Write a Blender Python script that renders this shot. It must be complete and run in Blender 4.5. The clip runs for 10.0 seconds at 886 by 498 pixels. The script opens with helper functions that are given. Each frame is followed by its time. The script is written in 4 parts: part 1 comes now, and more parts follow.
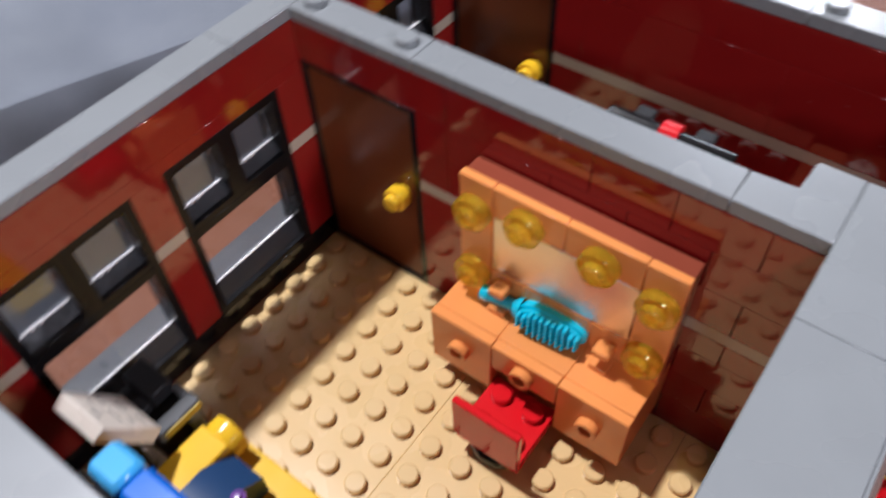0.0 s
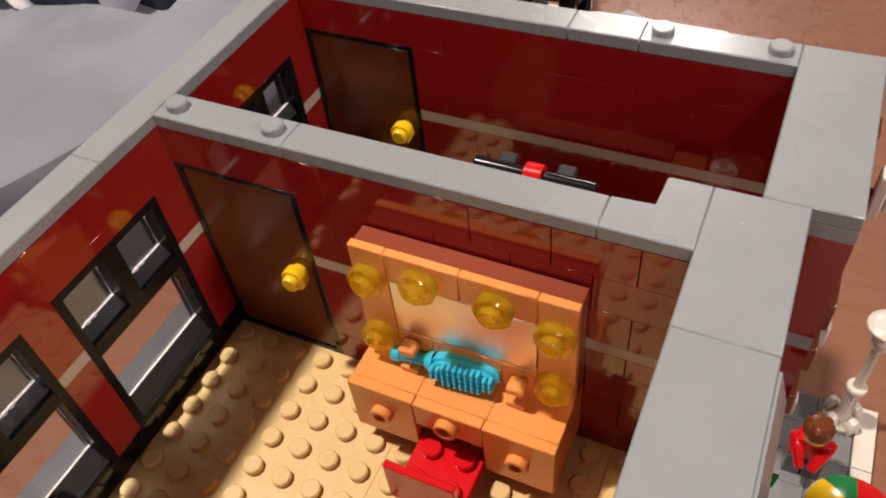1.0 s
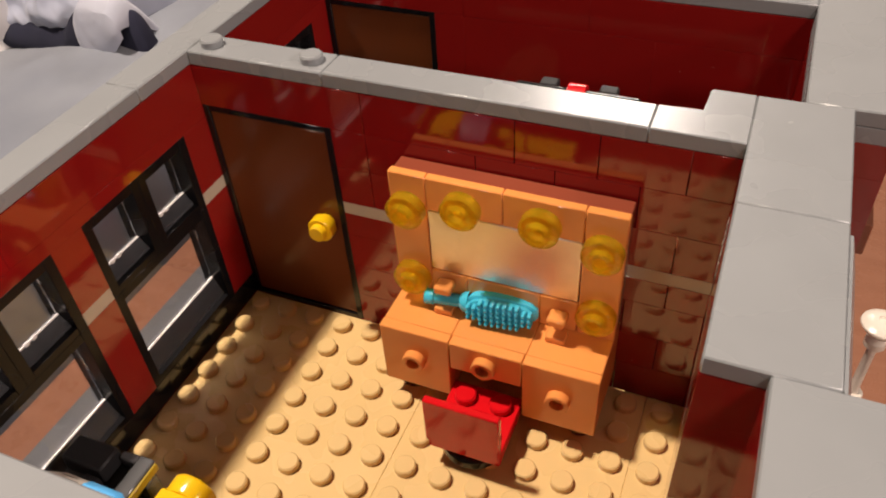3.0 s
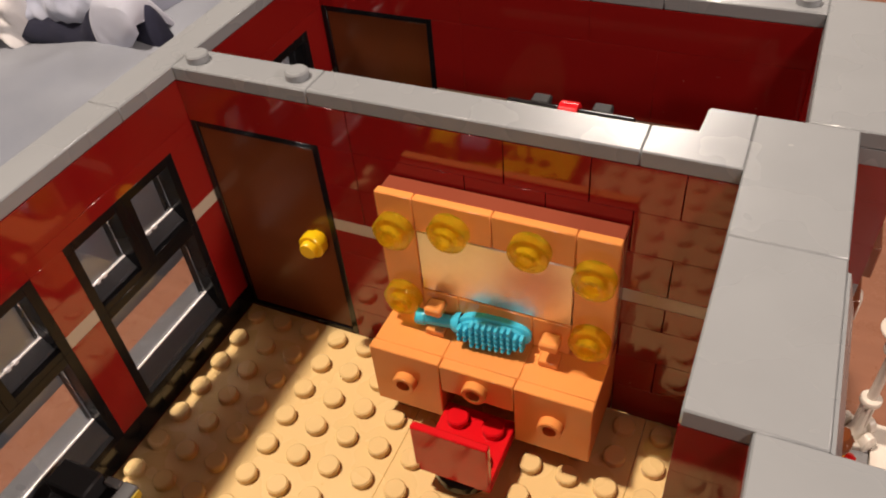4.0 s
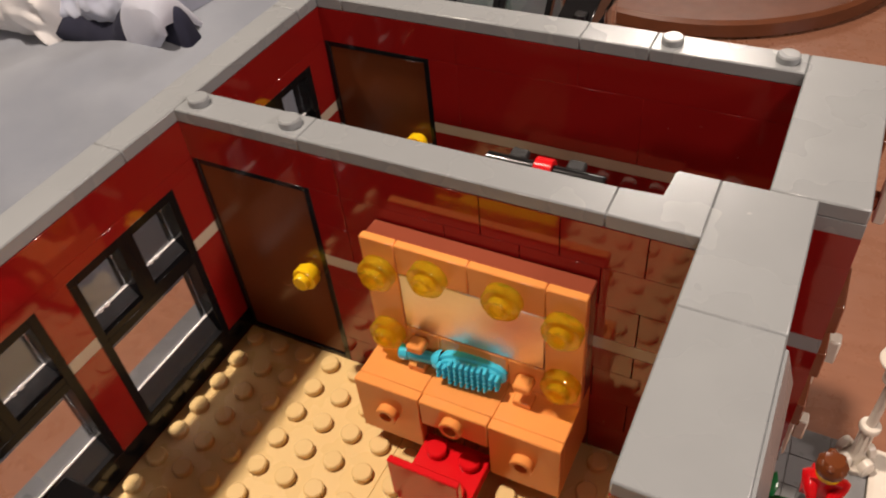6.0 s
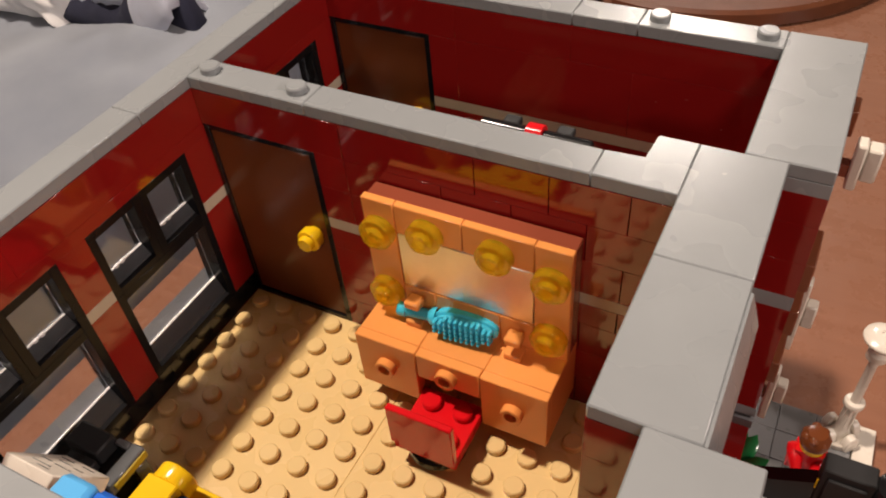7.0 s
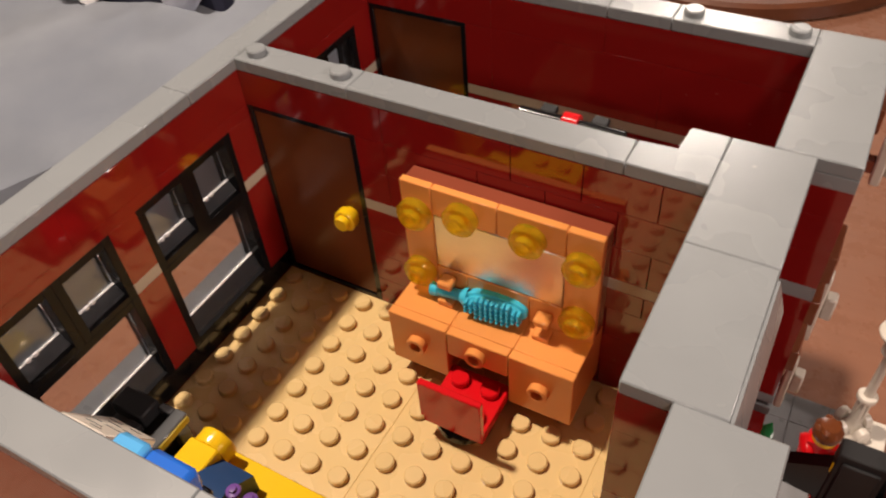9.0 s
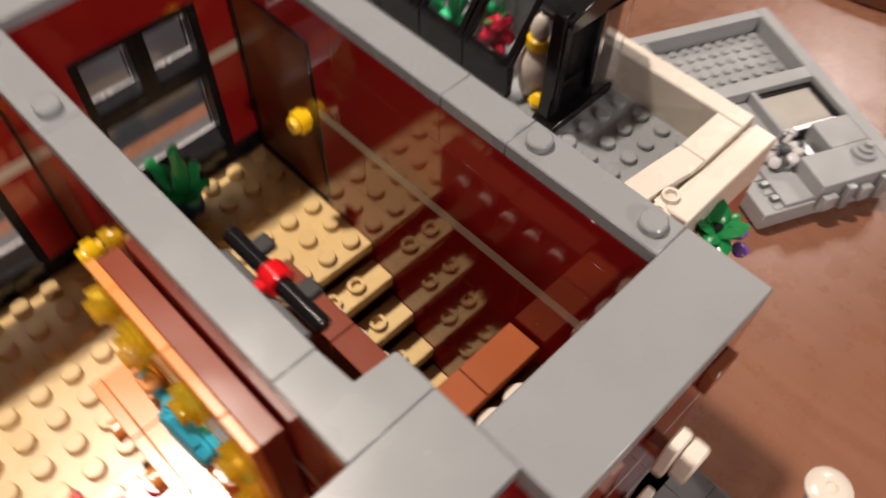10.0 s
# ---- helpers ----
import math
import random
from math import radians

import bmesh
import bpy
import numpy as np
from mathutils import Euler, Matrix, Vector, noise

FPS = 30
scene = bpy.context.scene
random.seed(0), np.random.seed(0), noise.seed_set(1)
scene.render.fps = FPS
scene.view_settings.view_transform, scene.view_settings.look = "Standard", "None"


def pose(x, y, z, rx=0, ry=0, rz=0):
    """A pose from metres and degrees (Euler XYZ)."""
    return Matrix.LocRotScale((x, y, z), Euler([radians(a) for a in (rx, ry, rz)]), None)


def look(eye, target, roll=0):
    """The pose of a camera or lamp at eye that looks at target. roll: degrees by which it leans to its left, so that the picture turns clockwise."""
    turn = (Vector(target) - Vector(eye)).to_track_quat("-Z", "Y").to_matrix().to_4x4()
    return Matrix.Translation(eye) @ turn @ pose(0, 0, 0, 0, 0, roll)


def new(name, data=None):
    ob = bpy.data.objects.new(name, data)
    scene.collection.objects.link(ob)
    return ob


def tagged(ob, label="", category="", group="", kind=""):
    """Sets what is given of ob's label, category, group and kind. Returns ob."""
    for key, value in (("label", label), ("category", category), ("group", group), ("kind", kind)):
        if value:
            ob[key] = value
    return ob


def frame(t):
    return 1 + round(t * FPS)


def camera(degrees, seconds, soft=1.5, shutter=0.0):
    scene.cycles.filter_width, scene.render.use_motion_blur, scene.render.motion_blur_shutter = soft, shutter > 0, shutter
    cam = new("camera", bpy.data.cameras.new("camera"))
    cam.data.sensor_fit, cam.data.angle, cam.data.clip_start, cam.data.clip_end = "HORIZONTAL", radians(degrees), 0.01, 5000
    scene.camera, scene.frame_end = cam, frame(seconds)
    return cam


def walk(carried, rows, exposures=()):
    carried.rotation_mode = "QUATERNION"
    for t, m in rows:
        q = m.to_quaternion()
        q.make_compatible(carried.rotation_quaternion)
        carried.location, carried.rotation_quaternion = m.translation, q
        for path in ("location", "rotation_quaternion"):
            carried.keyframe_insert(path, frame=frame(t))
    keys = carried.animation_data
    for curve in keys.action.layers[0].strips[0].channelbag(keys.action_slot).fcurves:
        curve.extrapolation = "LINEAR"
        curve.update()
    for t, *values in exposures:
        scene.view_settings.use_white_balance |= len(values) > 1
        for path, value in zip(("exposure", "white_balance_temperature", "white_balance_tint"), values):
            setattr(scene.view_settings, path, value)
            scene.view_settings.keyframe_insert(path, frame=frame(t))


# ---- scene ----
cam = camera(58.97, 10.0, soft=1.9, shutter=0.5)
ROWS = [
    (0.0, 0.1046, -0.09311, 0.16103, 39.886, 1.934, 36.546),
    (0.2, 0.10294, -0.0924, 0.16485, 40.878, 3.13, 30.384),
    (0.5, 0.10795, -0.10297, 0.16641, 42.128, 5.092, 27.952),
    (1.0, 0.11039, -0.09078, 0.16633, 42.649, 4.991, 24.665),
    (1.5, 0.1066, -0.09882, 0.16585, 43.239, 5.118, 23.882),
    (2.0, 0.10631, -0.11182, 0.14853, 47.513, 4.424, 23.898),
    (2.2, 0.10155, -0.1206, 0.14523, 47.991, 3.362, 22.626),
    (3.3, 0.10301, -0.11273, 0.14561, 48.224, 3.08, 22.26),
    (3.5, 0.10436, -0.10993, 0.14525, 48.208, 3.586, 22.921),
    (4.0, 0.10562, -0.10609, 0.14723, 47.259, 4.304, 23.646),
    (4.5, 0.10563, -0.10479, 0.15288, 46.645, 4.055, 23.486),
    (5.0, 0.10458, -0.09869, 0.15322, 46.444, 4.67, 24.411),
    (5.5, 0.10201, -0.0909, 0.15428, 46.497, 4.136, 24.936),
    (6.0, 0.11435, -0.09976, 0.15939, 46.709, 4.566, 26.305),
    (6.2, 0.11218, -0.10428, 0.16094, 45.624, 4.157, 26.073),
    (7.3, 0.12251, -0.11594, 0.16119, 46.305, 4.132, 26.975),
    (7.5, 0.12014, -0.12117, 0.16037, 45.64, 4.124, 26.704),
    (8.0, 0.11679, -0.11696, 0.15949, 45.599, 3.94, 26.84),
    (8.5, 0.11835, -0.11647, 0.15993, 45.175, 3.765, 26.988),
    (9.0, 0.11907, -0.11663, 0.16536, 45.299, 3.571, 28.653),
    (9.2, 0.12555, -0.11178, 0.17569, 45.667, 3.778, 30.58),
    (9.3, 0.12778, -0.09941, 0.18641, 44.206, 3.886, 30.904),
    (9.5, 0.13529, -0.07478, 0.18939, 42.310, 3.951, 32.968),
    (9.7, 0.13812, -0.05094, 0.18423, 40.101, 2.362, 36.020),
    (9.8, 0.13848, -0.03900, 0.18115, 38.430, 1.434, 38.556),
    (9.9, 0.13789, -0.02707, 0.17498, 36.872, 0.297, 41.662),
    (10.0, 0.13614, -0.01703, 0.16977, 34.799, -1.176, 45.498),
]
walk(cam, [(t, pose(x, y, z, rx, ry, rz)) for t, x, y, z, rx, ry, rz in ROWS],
     exposures=[(0.0, 0.06, 5000, 11), (0.5, 0.08, 5850, 12.5), (1.2, 0.08, 5950, 12.5), (2.2, 0.14, 6400, 15), (5.0, 0.11, 6350, 14.5), (6.0, 0.05, 6350, 13.5), (7.4, 0.0, 6350, 13.5), (9.2, 0.0, 6350, 13.5), (9.6, 0.05, 6100, 11.5), (10.0, 0.0, 6100, 12)])

U = 0.008          # one stud pitch in metres; a brick is 1.2 high, a plate 0.4
TABLE = -20.4      # table top, in studs below the upper floor
STREET = -20.0


# ---- light ----
world = bpy.data.worlds.new("room_ambient")
scene.world = world
world.use_nodes = True
world.node_tree.nodes["Background"].inputs[0].default_value = (1.0, 0.88, 0.77, 1)
world.node_tree.nodes["Background"].inputs[1].default_value = 0.007


def lamp(name, direction, distance, size, watts, colour):
    """A disc-shaped light, seen from the middle of the room in that direction."""
    data = bpy.data.lights.new(name, "AREA")
    data.shape, data.size, data.energy, data.color = "DISK", size, watts, colour
    centre = Vector((5 * U, -3 * U, 3 * U))
    eye = centre + Vector(direction).normalized() * distance
    ob = new(name, data)
    ob.matrix_world = look(eye, centre)
    return ob


lamp("ceiling_lamp", (-0.375, -0.02, 1.0), 1.7, 0.11, 37.0, (1.0, 0.83, 0.66))
# Added fill from the near side, lifts the partition and vanity fronts.
lamp("front_fill", (0.35, -1.0, 0.64), 1.7, 0.2, 5.2, (1.0, 0.84, 0.70))
lamp("side_lamp", (1.0, -0.08, 0.565), 1.8, 0.2, 13.5, (1.0, 0.83, 0.72))
lamp("far_lamp", (-0.15, 1.0, 0.62), 2.2, 0.35, 11.0, (1.0, 0.87, 0.74))


# ---- materials ----
def nodes_of(name):
    m = bpy.data.materials.new(name)
    m.use_nodes = True
    t = m.node_tree
    return m, t, t.nodes["Principled BSDF"]


def noise_tex(t, scale, detail=4, rough=0.55):
    co = t.nodes.new("ShaderNodeTexCoord")
    n = t.nodes.new("ShaderNodeTexNoise")
    n.inputs["Scale"].default_value, n.inputs["Detail"].default_value, n.inputs["Roughness"].default_value = scale, detail, rough
    t.links.new(co.outputs["Object"], n.inputs["Vector"])
    return n


def ramp(t, source, a, b, lo=0.3, hi=0.7):
    r = t.nodes.new("ShaderNodeMapRange")
    r.interpolation_type = "SMOOTHSTEP"
    r.inputs["From Min"].default_value, r.inputs["From Max"].default_value = lo, hi
    r.inputs["To Min"].default_value, r.inputs["To Max"].default_value = a, b
    t.links.new(source, r.inputs["Value"])
    return r.outputs["Result"]


def mix_rgb(t, fac, a, b):
    m = t.nodes.new("ShaderNodeMix")
    m.data_type = "RGBA"
    m.inputs[6].default_value, m.inputs[7].default_value = (*a, 1), (*b, 1)
    t.links.new(fac, m.inputs[0])
    return m.outputs[2]


def plastic(name, rgb, rough=0.16, vary=0.07, bump=0.05, gloss=0.5, dust=0.0, ior=1.54):
    """Moulded toy plastic: even colour, faint moulding clouds, fine scratches and dust in the gloss."""
    m, t, p = nodes_of(name)
    big = noise_tex(t, 60, 3)
    fac = ramp(t, big.outputs["Fac"], 0, 1)
    info = t.nodes.new("ShaderNodeObjectInfo")
    add = t.nodes.new("ShaderNodeMath")
    add.operation = "MULTIPLY_ADD"
    t.links.new(info.outputs["Random"], add.inputs[0])
    add.inputs[1].default_value = 0.5
    half = t.nodes.new("ShaderNodeMath")
    half.operation = "MULTIPLY"
    half.inputs[1].default_value = 0.5
    t.links.new(fac, half.inputs[0])
    t.links.new(half.outputs[0], add.inputs[2])
    col = mix_rgb(t, add.outputs[0], tuple(c * (1 - vary) for c in rgb), tuple(min(1, c * (1 + vary)) for c in rgb))
    if dust:
        speck = noise_tex(t, 420, 2, 0.5)
        dm = t.nodes.new("ShaderNodeMix")
        dm.data_type = "RGBA"
        dm.inputs[7].default_value = (0.55, 0.48, 0.42, 1)
        t.links.new(ramp(t, speck.outputs["Fac"], 0, dust, 0.76, 0.82), dm.inputs[0])
        t.links.new(col, dm.inputs[6])
        col = dm.outputs[2]
    t.links.new(col, p.inputs["Base Color"])
    fine = noise_tex(t, 90, 2, 0.4)
    t.links.new(ramp(t, fine.outputs["Fac"], rough * 0.9, rough * 1.12), p.inputs["Roughness"])
    b = t.nodes.new("ShaderNodeBump")
    b.inputs["Strength"].default_value, b.inputs["Distance"].default_value = bump, 0.0002
    wave = noise_tex(t, 70, 1)
    t.links.new(wave.outputs["Fac"], b.inputs["Height"])
    t.links.new(b.outputs["Normal"], p.inputs["Normal"])
    p.inputs["IOR"].default_value = ior
    p.inputs["Specular IOR Level"].default_value = gloss
    return m


def clear(name, rgb, rough=0.03, through_part=1.0, ior=1.5):
    m, t, p = nodes_of(name)
    p.inputs["Base Color"].default_value = (*rgb, 1)
    p.inputs["Transmission Weight"].default_value = through_part
    p.inputs["IOR"].default_value = ior
    fine = noise_tex(t, 500, 4)
    t.links.new(ramp(t, fine.outputs["Fac"], rough * 0.5, rough * 2), p.inputs["Roughness"])
    return m


def tinted(name, through_rgb, body_rgb, body=0.3):
    """Thin coloured clear plastic: light passes straight through and takes on the tint, a little is scattered inside, the skin is glossy."""
    m, t, p = nodes_of(name)
    t.nodes.remove(p)
    clear_part = t.nodes.new("ShaderNodeBsdfTransparent")
    clear_part.inputs["Color"].default_value = (*through_rgb, 1)
    glow = t.nodes.new("ShaderNodeBsdfTranslucent")
    glow.inputs["Color"].default_value = (*body_rgb, 1)
    inner = t.nodes.new("ShaderNodeMixShader")
    n = noise_tex(t, 300, 2)
    t.links.new(ramp(t, n.outputs["Fac"], body * 0.8, body * 1.2), inner.inputs["Fac"])
    t.links.new(clear_part.outputs["BSDF"], inner.inputs[1])
    matt = t.nodes.new("ShaderNodeBsdfDiffuse")
    matt.inputs["Color"].default_value = (*body_rgb, 1)
    both = t.nodes.new("ShaderNodeMixShader")
    t.links.new(glow.outputs["BSDF"], both.inputs[1])
    t.links.new(matt.outputs["BSDF"], both.inputs[2])
    t.links.new(both.outputs["Shader"], inner.inputs[2])
    solid = t.nodes.new("ShaderNodeBsdfGlass")
    solid.inputs["Color"].default_value = (*through_rgb, 1)
    solid.inputs["Roughness"].default_value = 0.0
    solid.inputs["IOR"].default_value = 1.5
    refract = t.nodes.new("ShaderNodeMixShader")
    refract.inputs["Fac"].default_value = 0.45
    t.links.new(inner.outputs["Shader"], refract.inputs[1])
    t.links.new(solid.outputs["BSDF"], refract.inputs[2])
    skin = t.nodes.new("ShaderNodeBsdfGlossy")
    skin.inputs["Roughness"].default_value = 0.03
    edge = t.nodes.new("ShaderNodeLayerWeight")
    edge.inputs["Blend"].default_value = 0.2
    mix = t.nodes.new("ShaderNodeMixShader")
    t.links.new(ramp(t, edge.outputs["Facing"], 0.05, 0.45, 0.1, 1.0), mix.inputs["Fac"])
    t.links.new(refract.outputs["Shader"], mix.inputs[1])
    t.links.new(skin.outputs["BSDF"], mix.inputs[2])
    out = [q for q in t.nodes if q.bl_idname == "ShaderNodeOutputMaterial"][0]
    t.links.new(mix.outputs["Shader"], out.inputs["Surface"])
    return m


def mirror_film(name):
    m, t, p = nodes_of(name)
    p.inputs["Metallic"].default_value = 1.0
    n = noise_tex(t, 90, 3)
    t.links.new(mix_rgb(t, ramp(t, n.outputs["Fac"], 0, 1), (0.80, 0.78, 0.76), (0.88, 0.86, 0.84)), p.inputs["Base Color"])
    f = noise_tex(t, 900, 4)
    t.links.new(ramp(t, f.outputs["Fac"], 0.30, 0.40), p.inputs["Roughness"])
    return m


def table_wood(name):
    m, t, p = nodes_of(name)
    co = t.nodes.new("ShaderNodeTexCoord")
    mp = t.nodes.new("ShaderNodeMapping")
    mp.inputs["Scale"].default_value = (2.0, 26.0, 2.0)
    t.links.new(co.outputs["Object"], mp.inputs["Vector"])
    grain = t.nodes.new("ShaderNodeTexNoise")
    grain.inputs["Scale"].default_value, grain.inputs["Detail"].default_value = 6, 6
    t.links.new(mp.outputs["Vector"], grain.inputs["Vector"])
    blot = noise_tex(t, 5, 4)
    c1 = mix_rgb(t, ramp(t, grain.outputs["Fac"], 0, 1), (0.234, 0.105, 0.062), (0.258, 0.119, 0.072))
    mx = t.nodes.new("ShaderNodeMix")
    mx.data_type, mx.blend_type = "RGBA", "MULTIPLY"
    mx.inputs[0].default_value = 0.35
    t.links.new(c1, mx.inputs[6])
    t.links.new(mix_rgb(t, ramp(t, blot.outputs["Fac"], 0, 1), (0.75, 0.72, 0.7), (1.1, 1.08, 1.05)), mx.inputs[7])
    t.links.new(mx.outputs[2], p.inputs["Base Color"])
    t.links.new(ramp(t, noise_tex(t, 60, 5, 0.7).outputs["Fac"], 0.24, 0.34), p.inputs["Roughness"])
    b = t.nodes.new("ShaderNodeBump")
    b.inputs["Strength"].default_value, b.inputs["Distance"].default_value = 0.07, 0.0005
    t.links.new(grain.outputs["Fac"], b.inputs["Height"])
    t.links.new(b.outputs["Normal"], p.inputs["Normal"])
    return m


def cloth(name, a, b_, weave=2600, sheen=0.25):
    m, t, p = nodes_of(name)
    n = noise_tex(t, 9, 5)
    t.links.new(mix_rgb(t, ramp(t, n.outputs["Fac"], 0, 1), a, b_), p.inputs["Base Color"])
    p.inputs["Roughness"].default_value = 0.95
    p.inputs["Sheen Weight"].default_value = sheen
    w = noise_tex(t, weave, 3, 0.7)
    b = t.nodes.new("ShaderNodeBump")
    b.inputs["Strength"].default_value, b.inputs["Distance"].default_value = 0.4, 0.0008
    t.links.new(w.outputs["Fac"], b.inputs["Height"])
    t.links.new(b.outputs["Normal"], p.inputs["Normal"])
    return m


DKRED = plastic("dark_red_plastic", (0.235, 0.009, 0.008), 0.06, 0.04, 0.05, dust=0.15, ior=1.72)
ROOFGREY = plastic("matte_grey_plastic", (0.34, 0.355, 0.37), 0.5, 0.05)
GREY = plastic("light_grey_plastic", (0.25, 0.267, 0.278), 0.27, 0.05, 0.0)
DKGREY = plastic("dark_grey_plastic", (0.10, 0.105, 0.11), 0.2)
TAN = plastic("tan_plastic", (0.66, 0.478, 0.21), 0.27, 0.04)
STRIPE = plastic("tan_grey_plastic", (0.46, 0.40, 0.31), 0.2)
BLACK = plastic("black_plastic", (0.007, 0.007, 0.008), 0.14, gloss=0.35, dust=0.2)
BROWN = plastic("reddish_brown_plastic", (0.135, 0.038, 0.012), 0.2, 0.04, 0.03, gloss=0.3)
RUST = plastic("dark_orange_plastic", (0.36, 0.10, 0.035), 0.2)
NOUGAT = plastic("nougat_plastic", (0.76, 0.295, 0.076), 0.2)
REDBROWN = plastic("red_brown_plastic", (0.23, 0.055, 0.028), 0.2)
RED = plastic("red_plastic", (0.60, 0.006, 0.010), 0.15)
YELLOW = plastic("yellow_plastic", (0.87, 0.55, 0.006), 0.16)
MUSTARD = plastic("dull_yellow_plastic", (0.34, 0.24, 0.012), 0.3)
AZURE = plastic("azure_plastic", (0.05, 0.48, 0.68), 0.2)
BLUE = plastic("blue_plastic", (0.02, 0.14, 0.62), 0.18)
SKYBLUE = plastic("sky_blue_plastic", (0.10, 0.42, 0.80), 0.18)
NAVY = plastic("navy_plastic", (0.02, 0.055, 0.15), 0.45, gloss=0.3)
WHITE = plastic("white_plastic", (0.68, 0.63, 0.55), 0.26)
PALETILE = plastic("pale_tile_plastic", (0.42, 0.40, 0.36), 0.55)
PURPLE = plastic("purple_plastic", (0.16, 0.07, 0.30), 0.2)
GREEN = plastic("green_plastic", (0.012, 0.19, 0.05), 0.2)
WINDOWBLACK = plastic("window_black_plastic", (0.006, 0.006, 0.007), 0.25, gloss=0.18)
AMBER = tinted("clear_yellow_plastic", (1.0, 0.93, 0.36), (1.0, 0.75, 0.02), 0.48)
ORANGEGLASS = clear("clear_orange_plastic", (1.0, 0.22, 0.01), 0.03)
MATTEBLACK = plastic("matte_black_plastic", (0.02, 0.02, 0.021), 0.5, gloss=0.25)
GLASS = clear("window_glass", (0.96, 0.97, 1.0), 0.015)
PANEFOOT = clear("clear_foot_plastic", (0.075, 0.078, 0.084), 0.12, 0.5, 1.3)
MIRROR = mirror_film("mirror_film")
SILVER = plastic("silver_plastic", (0.62, 0.62, 0.63), 0.1, gloss=1.0)
PANEGLINT = plastic("pane_glint_white", (0.78, 0.78, 0.78), 0.1, gloss=1.0)
WOOD = table_wood("table_wood")
DARKWOOD = plastic("dark_lacquered_wood", (0.11, 0.035, 0.014), 0.35, 0.2)
BEDDING = cloth("grey_cloth", (0.185, 0.207, 0.25), (0.25, 0.275, 0.318))
ROOMPAINT = cloth("beige_wall_paint", (0.36, 0.32, 0.27), (0.40, 0.36, 0.30), 700)
PALECLOTH = cloth("bluish_white_cloth", (0.37, 0.41, 0.52), (0.48, 0.51, 0.60))
LITCLOTH = cloth("lit_pale_cloth", (0.70, 0.70, 0.72), (0.80, 0.79, 0.78))
NAVYCLOTH = cloth("navy_cloth", (0.010, 0.011, 0.026), (0.016, 0.018, 0.04), 2600, 0.0)


# ---- mesh helpers (all lengths in studs) ----
def box(bm, x0, y0, z0, x1, y1, z1, c=0.03):
    """A box with chamfered edges."""
    lo, hi = (min(x0, x1), min(y0, y1), min(z0, z1)), (max(x0, x1), max(y0, y1), max(z0, z1))
    c = min(c, *[(hi[k] - lo[k]) * 0.3 for k in range(3)])
    v = {}
    for i in (0, 1):
        for j in (0, 1):
            for k in (0, 1):
                s = (i, j, k)
                corner = [hi[a] if s[a] else lo[a] for a in range(3)]
                for axis in range(3):
                    p = [corner[a] if a == axis else corner[a] + (-c if s[a] else c) for a in range(3)]
                    v[s, axis] = bm.verts.new([q * U for q in p])
    for axis in range(3):
        a, b = [n for n in range(3) if n != axis]
        for side in (0, 1):
            loop = []
            for pa, pb in ((0, 0), (1, 0), (1, 1), (0, 1)):
                s = [0, 0, 0]
                s[axis], s[a], s[b] = side, pa, pb
                loop.append(v[tuple(s), axis])
            bm.faces.new(loop)
        for pa in (0, 1):
            for pb in (0, 1):
                s0, s1 = [0, 0, 0], [0, 0, 0]
                s0[axis], s0[a], s0[b] = 0, pa, pb
                s1[axis], s1[a], s1[b] = 1, pa, pb
                s0, s1 = tuple(s0), tuple(s1)
                bm.faces.new([v[s0, a], v[s1, a], v[s1, b], v[s0, b]])
    for s in [(i, j, k) for i in (0, 1) for j in (0, 1) for k in (0, 1)]:
        bm.faces.new([v[s, 0], v[s, 1], v[s, 2]])


def lathe(bm, profile, m=None, n=20):
    """Turns (radius, height) pairs round z; m places it (in studs)."""
    m = m or Matrix()
    rings = []
    for r, h in profile:
        if r < 1e-6:
            rings.append([bm.verts.new((m @ Vector((0, 0, h))) * U)])
        else:
            rings.append([bm.verts.new((m @ Vector((r * math.cos(2 * math.pi * i / n), r * math.sin(2 * math.pi * i / n), h))) * U) for i in range(n)])
    for a, b in zip(rings, rings[1:]):
        for i in range(n):
            j = (i + 1) % n
            if len(a) == 1 and len(b) == 1:
                continue
            if len(a) == 1:
                f = bm.faces.new([a[0], b[i], b[j]])
            elif len(b) == 1:
                f = bm.faces.new([a[i], a[j], b[0]])
            else:
                f = bm.faces.new([a[i], a[j], b[j], b[i]])
            f.smooth = True


def stud(bm, x, y, z, r=0.3, h=0.21, m=None, n=20):
    m = (m or Matrix()) @ Matrix.Translation((x, y, z))
    lathe(bm, [(r, -0.02), (r, h - 0.04), (r - 0.04, h), (0, h)], m, n)


def prism(bm, outline, axis, a, b):
    """An outline of 2D points pushed along an axis from a to b."""
    def at(p, q):
        c = [p[0], p[1]]
        c.insert("xyz".index(axis), q)
        return bm.verts.new([k * U for k in c])
    lo, hi = [at(p, a) for p in outline], [at(p, b) for p in outline]
    bm.faces.new(lo)
    bm.faces.new(list(reversed(hi)))
    for i in range(len(outline)):
        j = (i + 1) % len(outline)
        bm.faces.new([lo[i], hi[i], hi[j], lo[j]])


def mesh_of(name, bm, material):
    bmesh.ops.recalc_face_normals(bm, faces=bm.faces)
    me = bpy.data.meshes.new(name)
    bm.to_mesh(me)
    bm.free()
    me.set_sharp_from_angle(angle=radians(38))
    me.materials.append(material)
    return me


def part(name, bm, material, parent, label=""):
    ob = new(name, mesh_of(name, bm, material))
    if parent:
        ob.parent = parent
        ob.matrix_parent_inverse = parent.matrix_world.inverted()
    if label:
        ob["label"] = label
    return ob


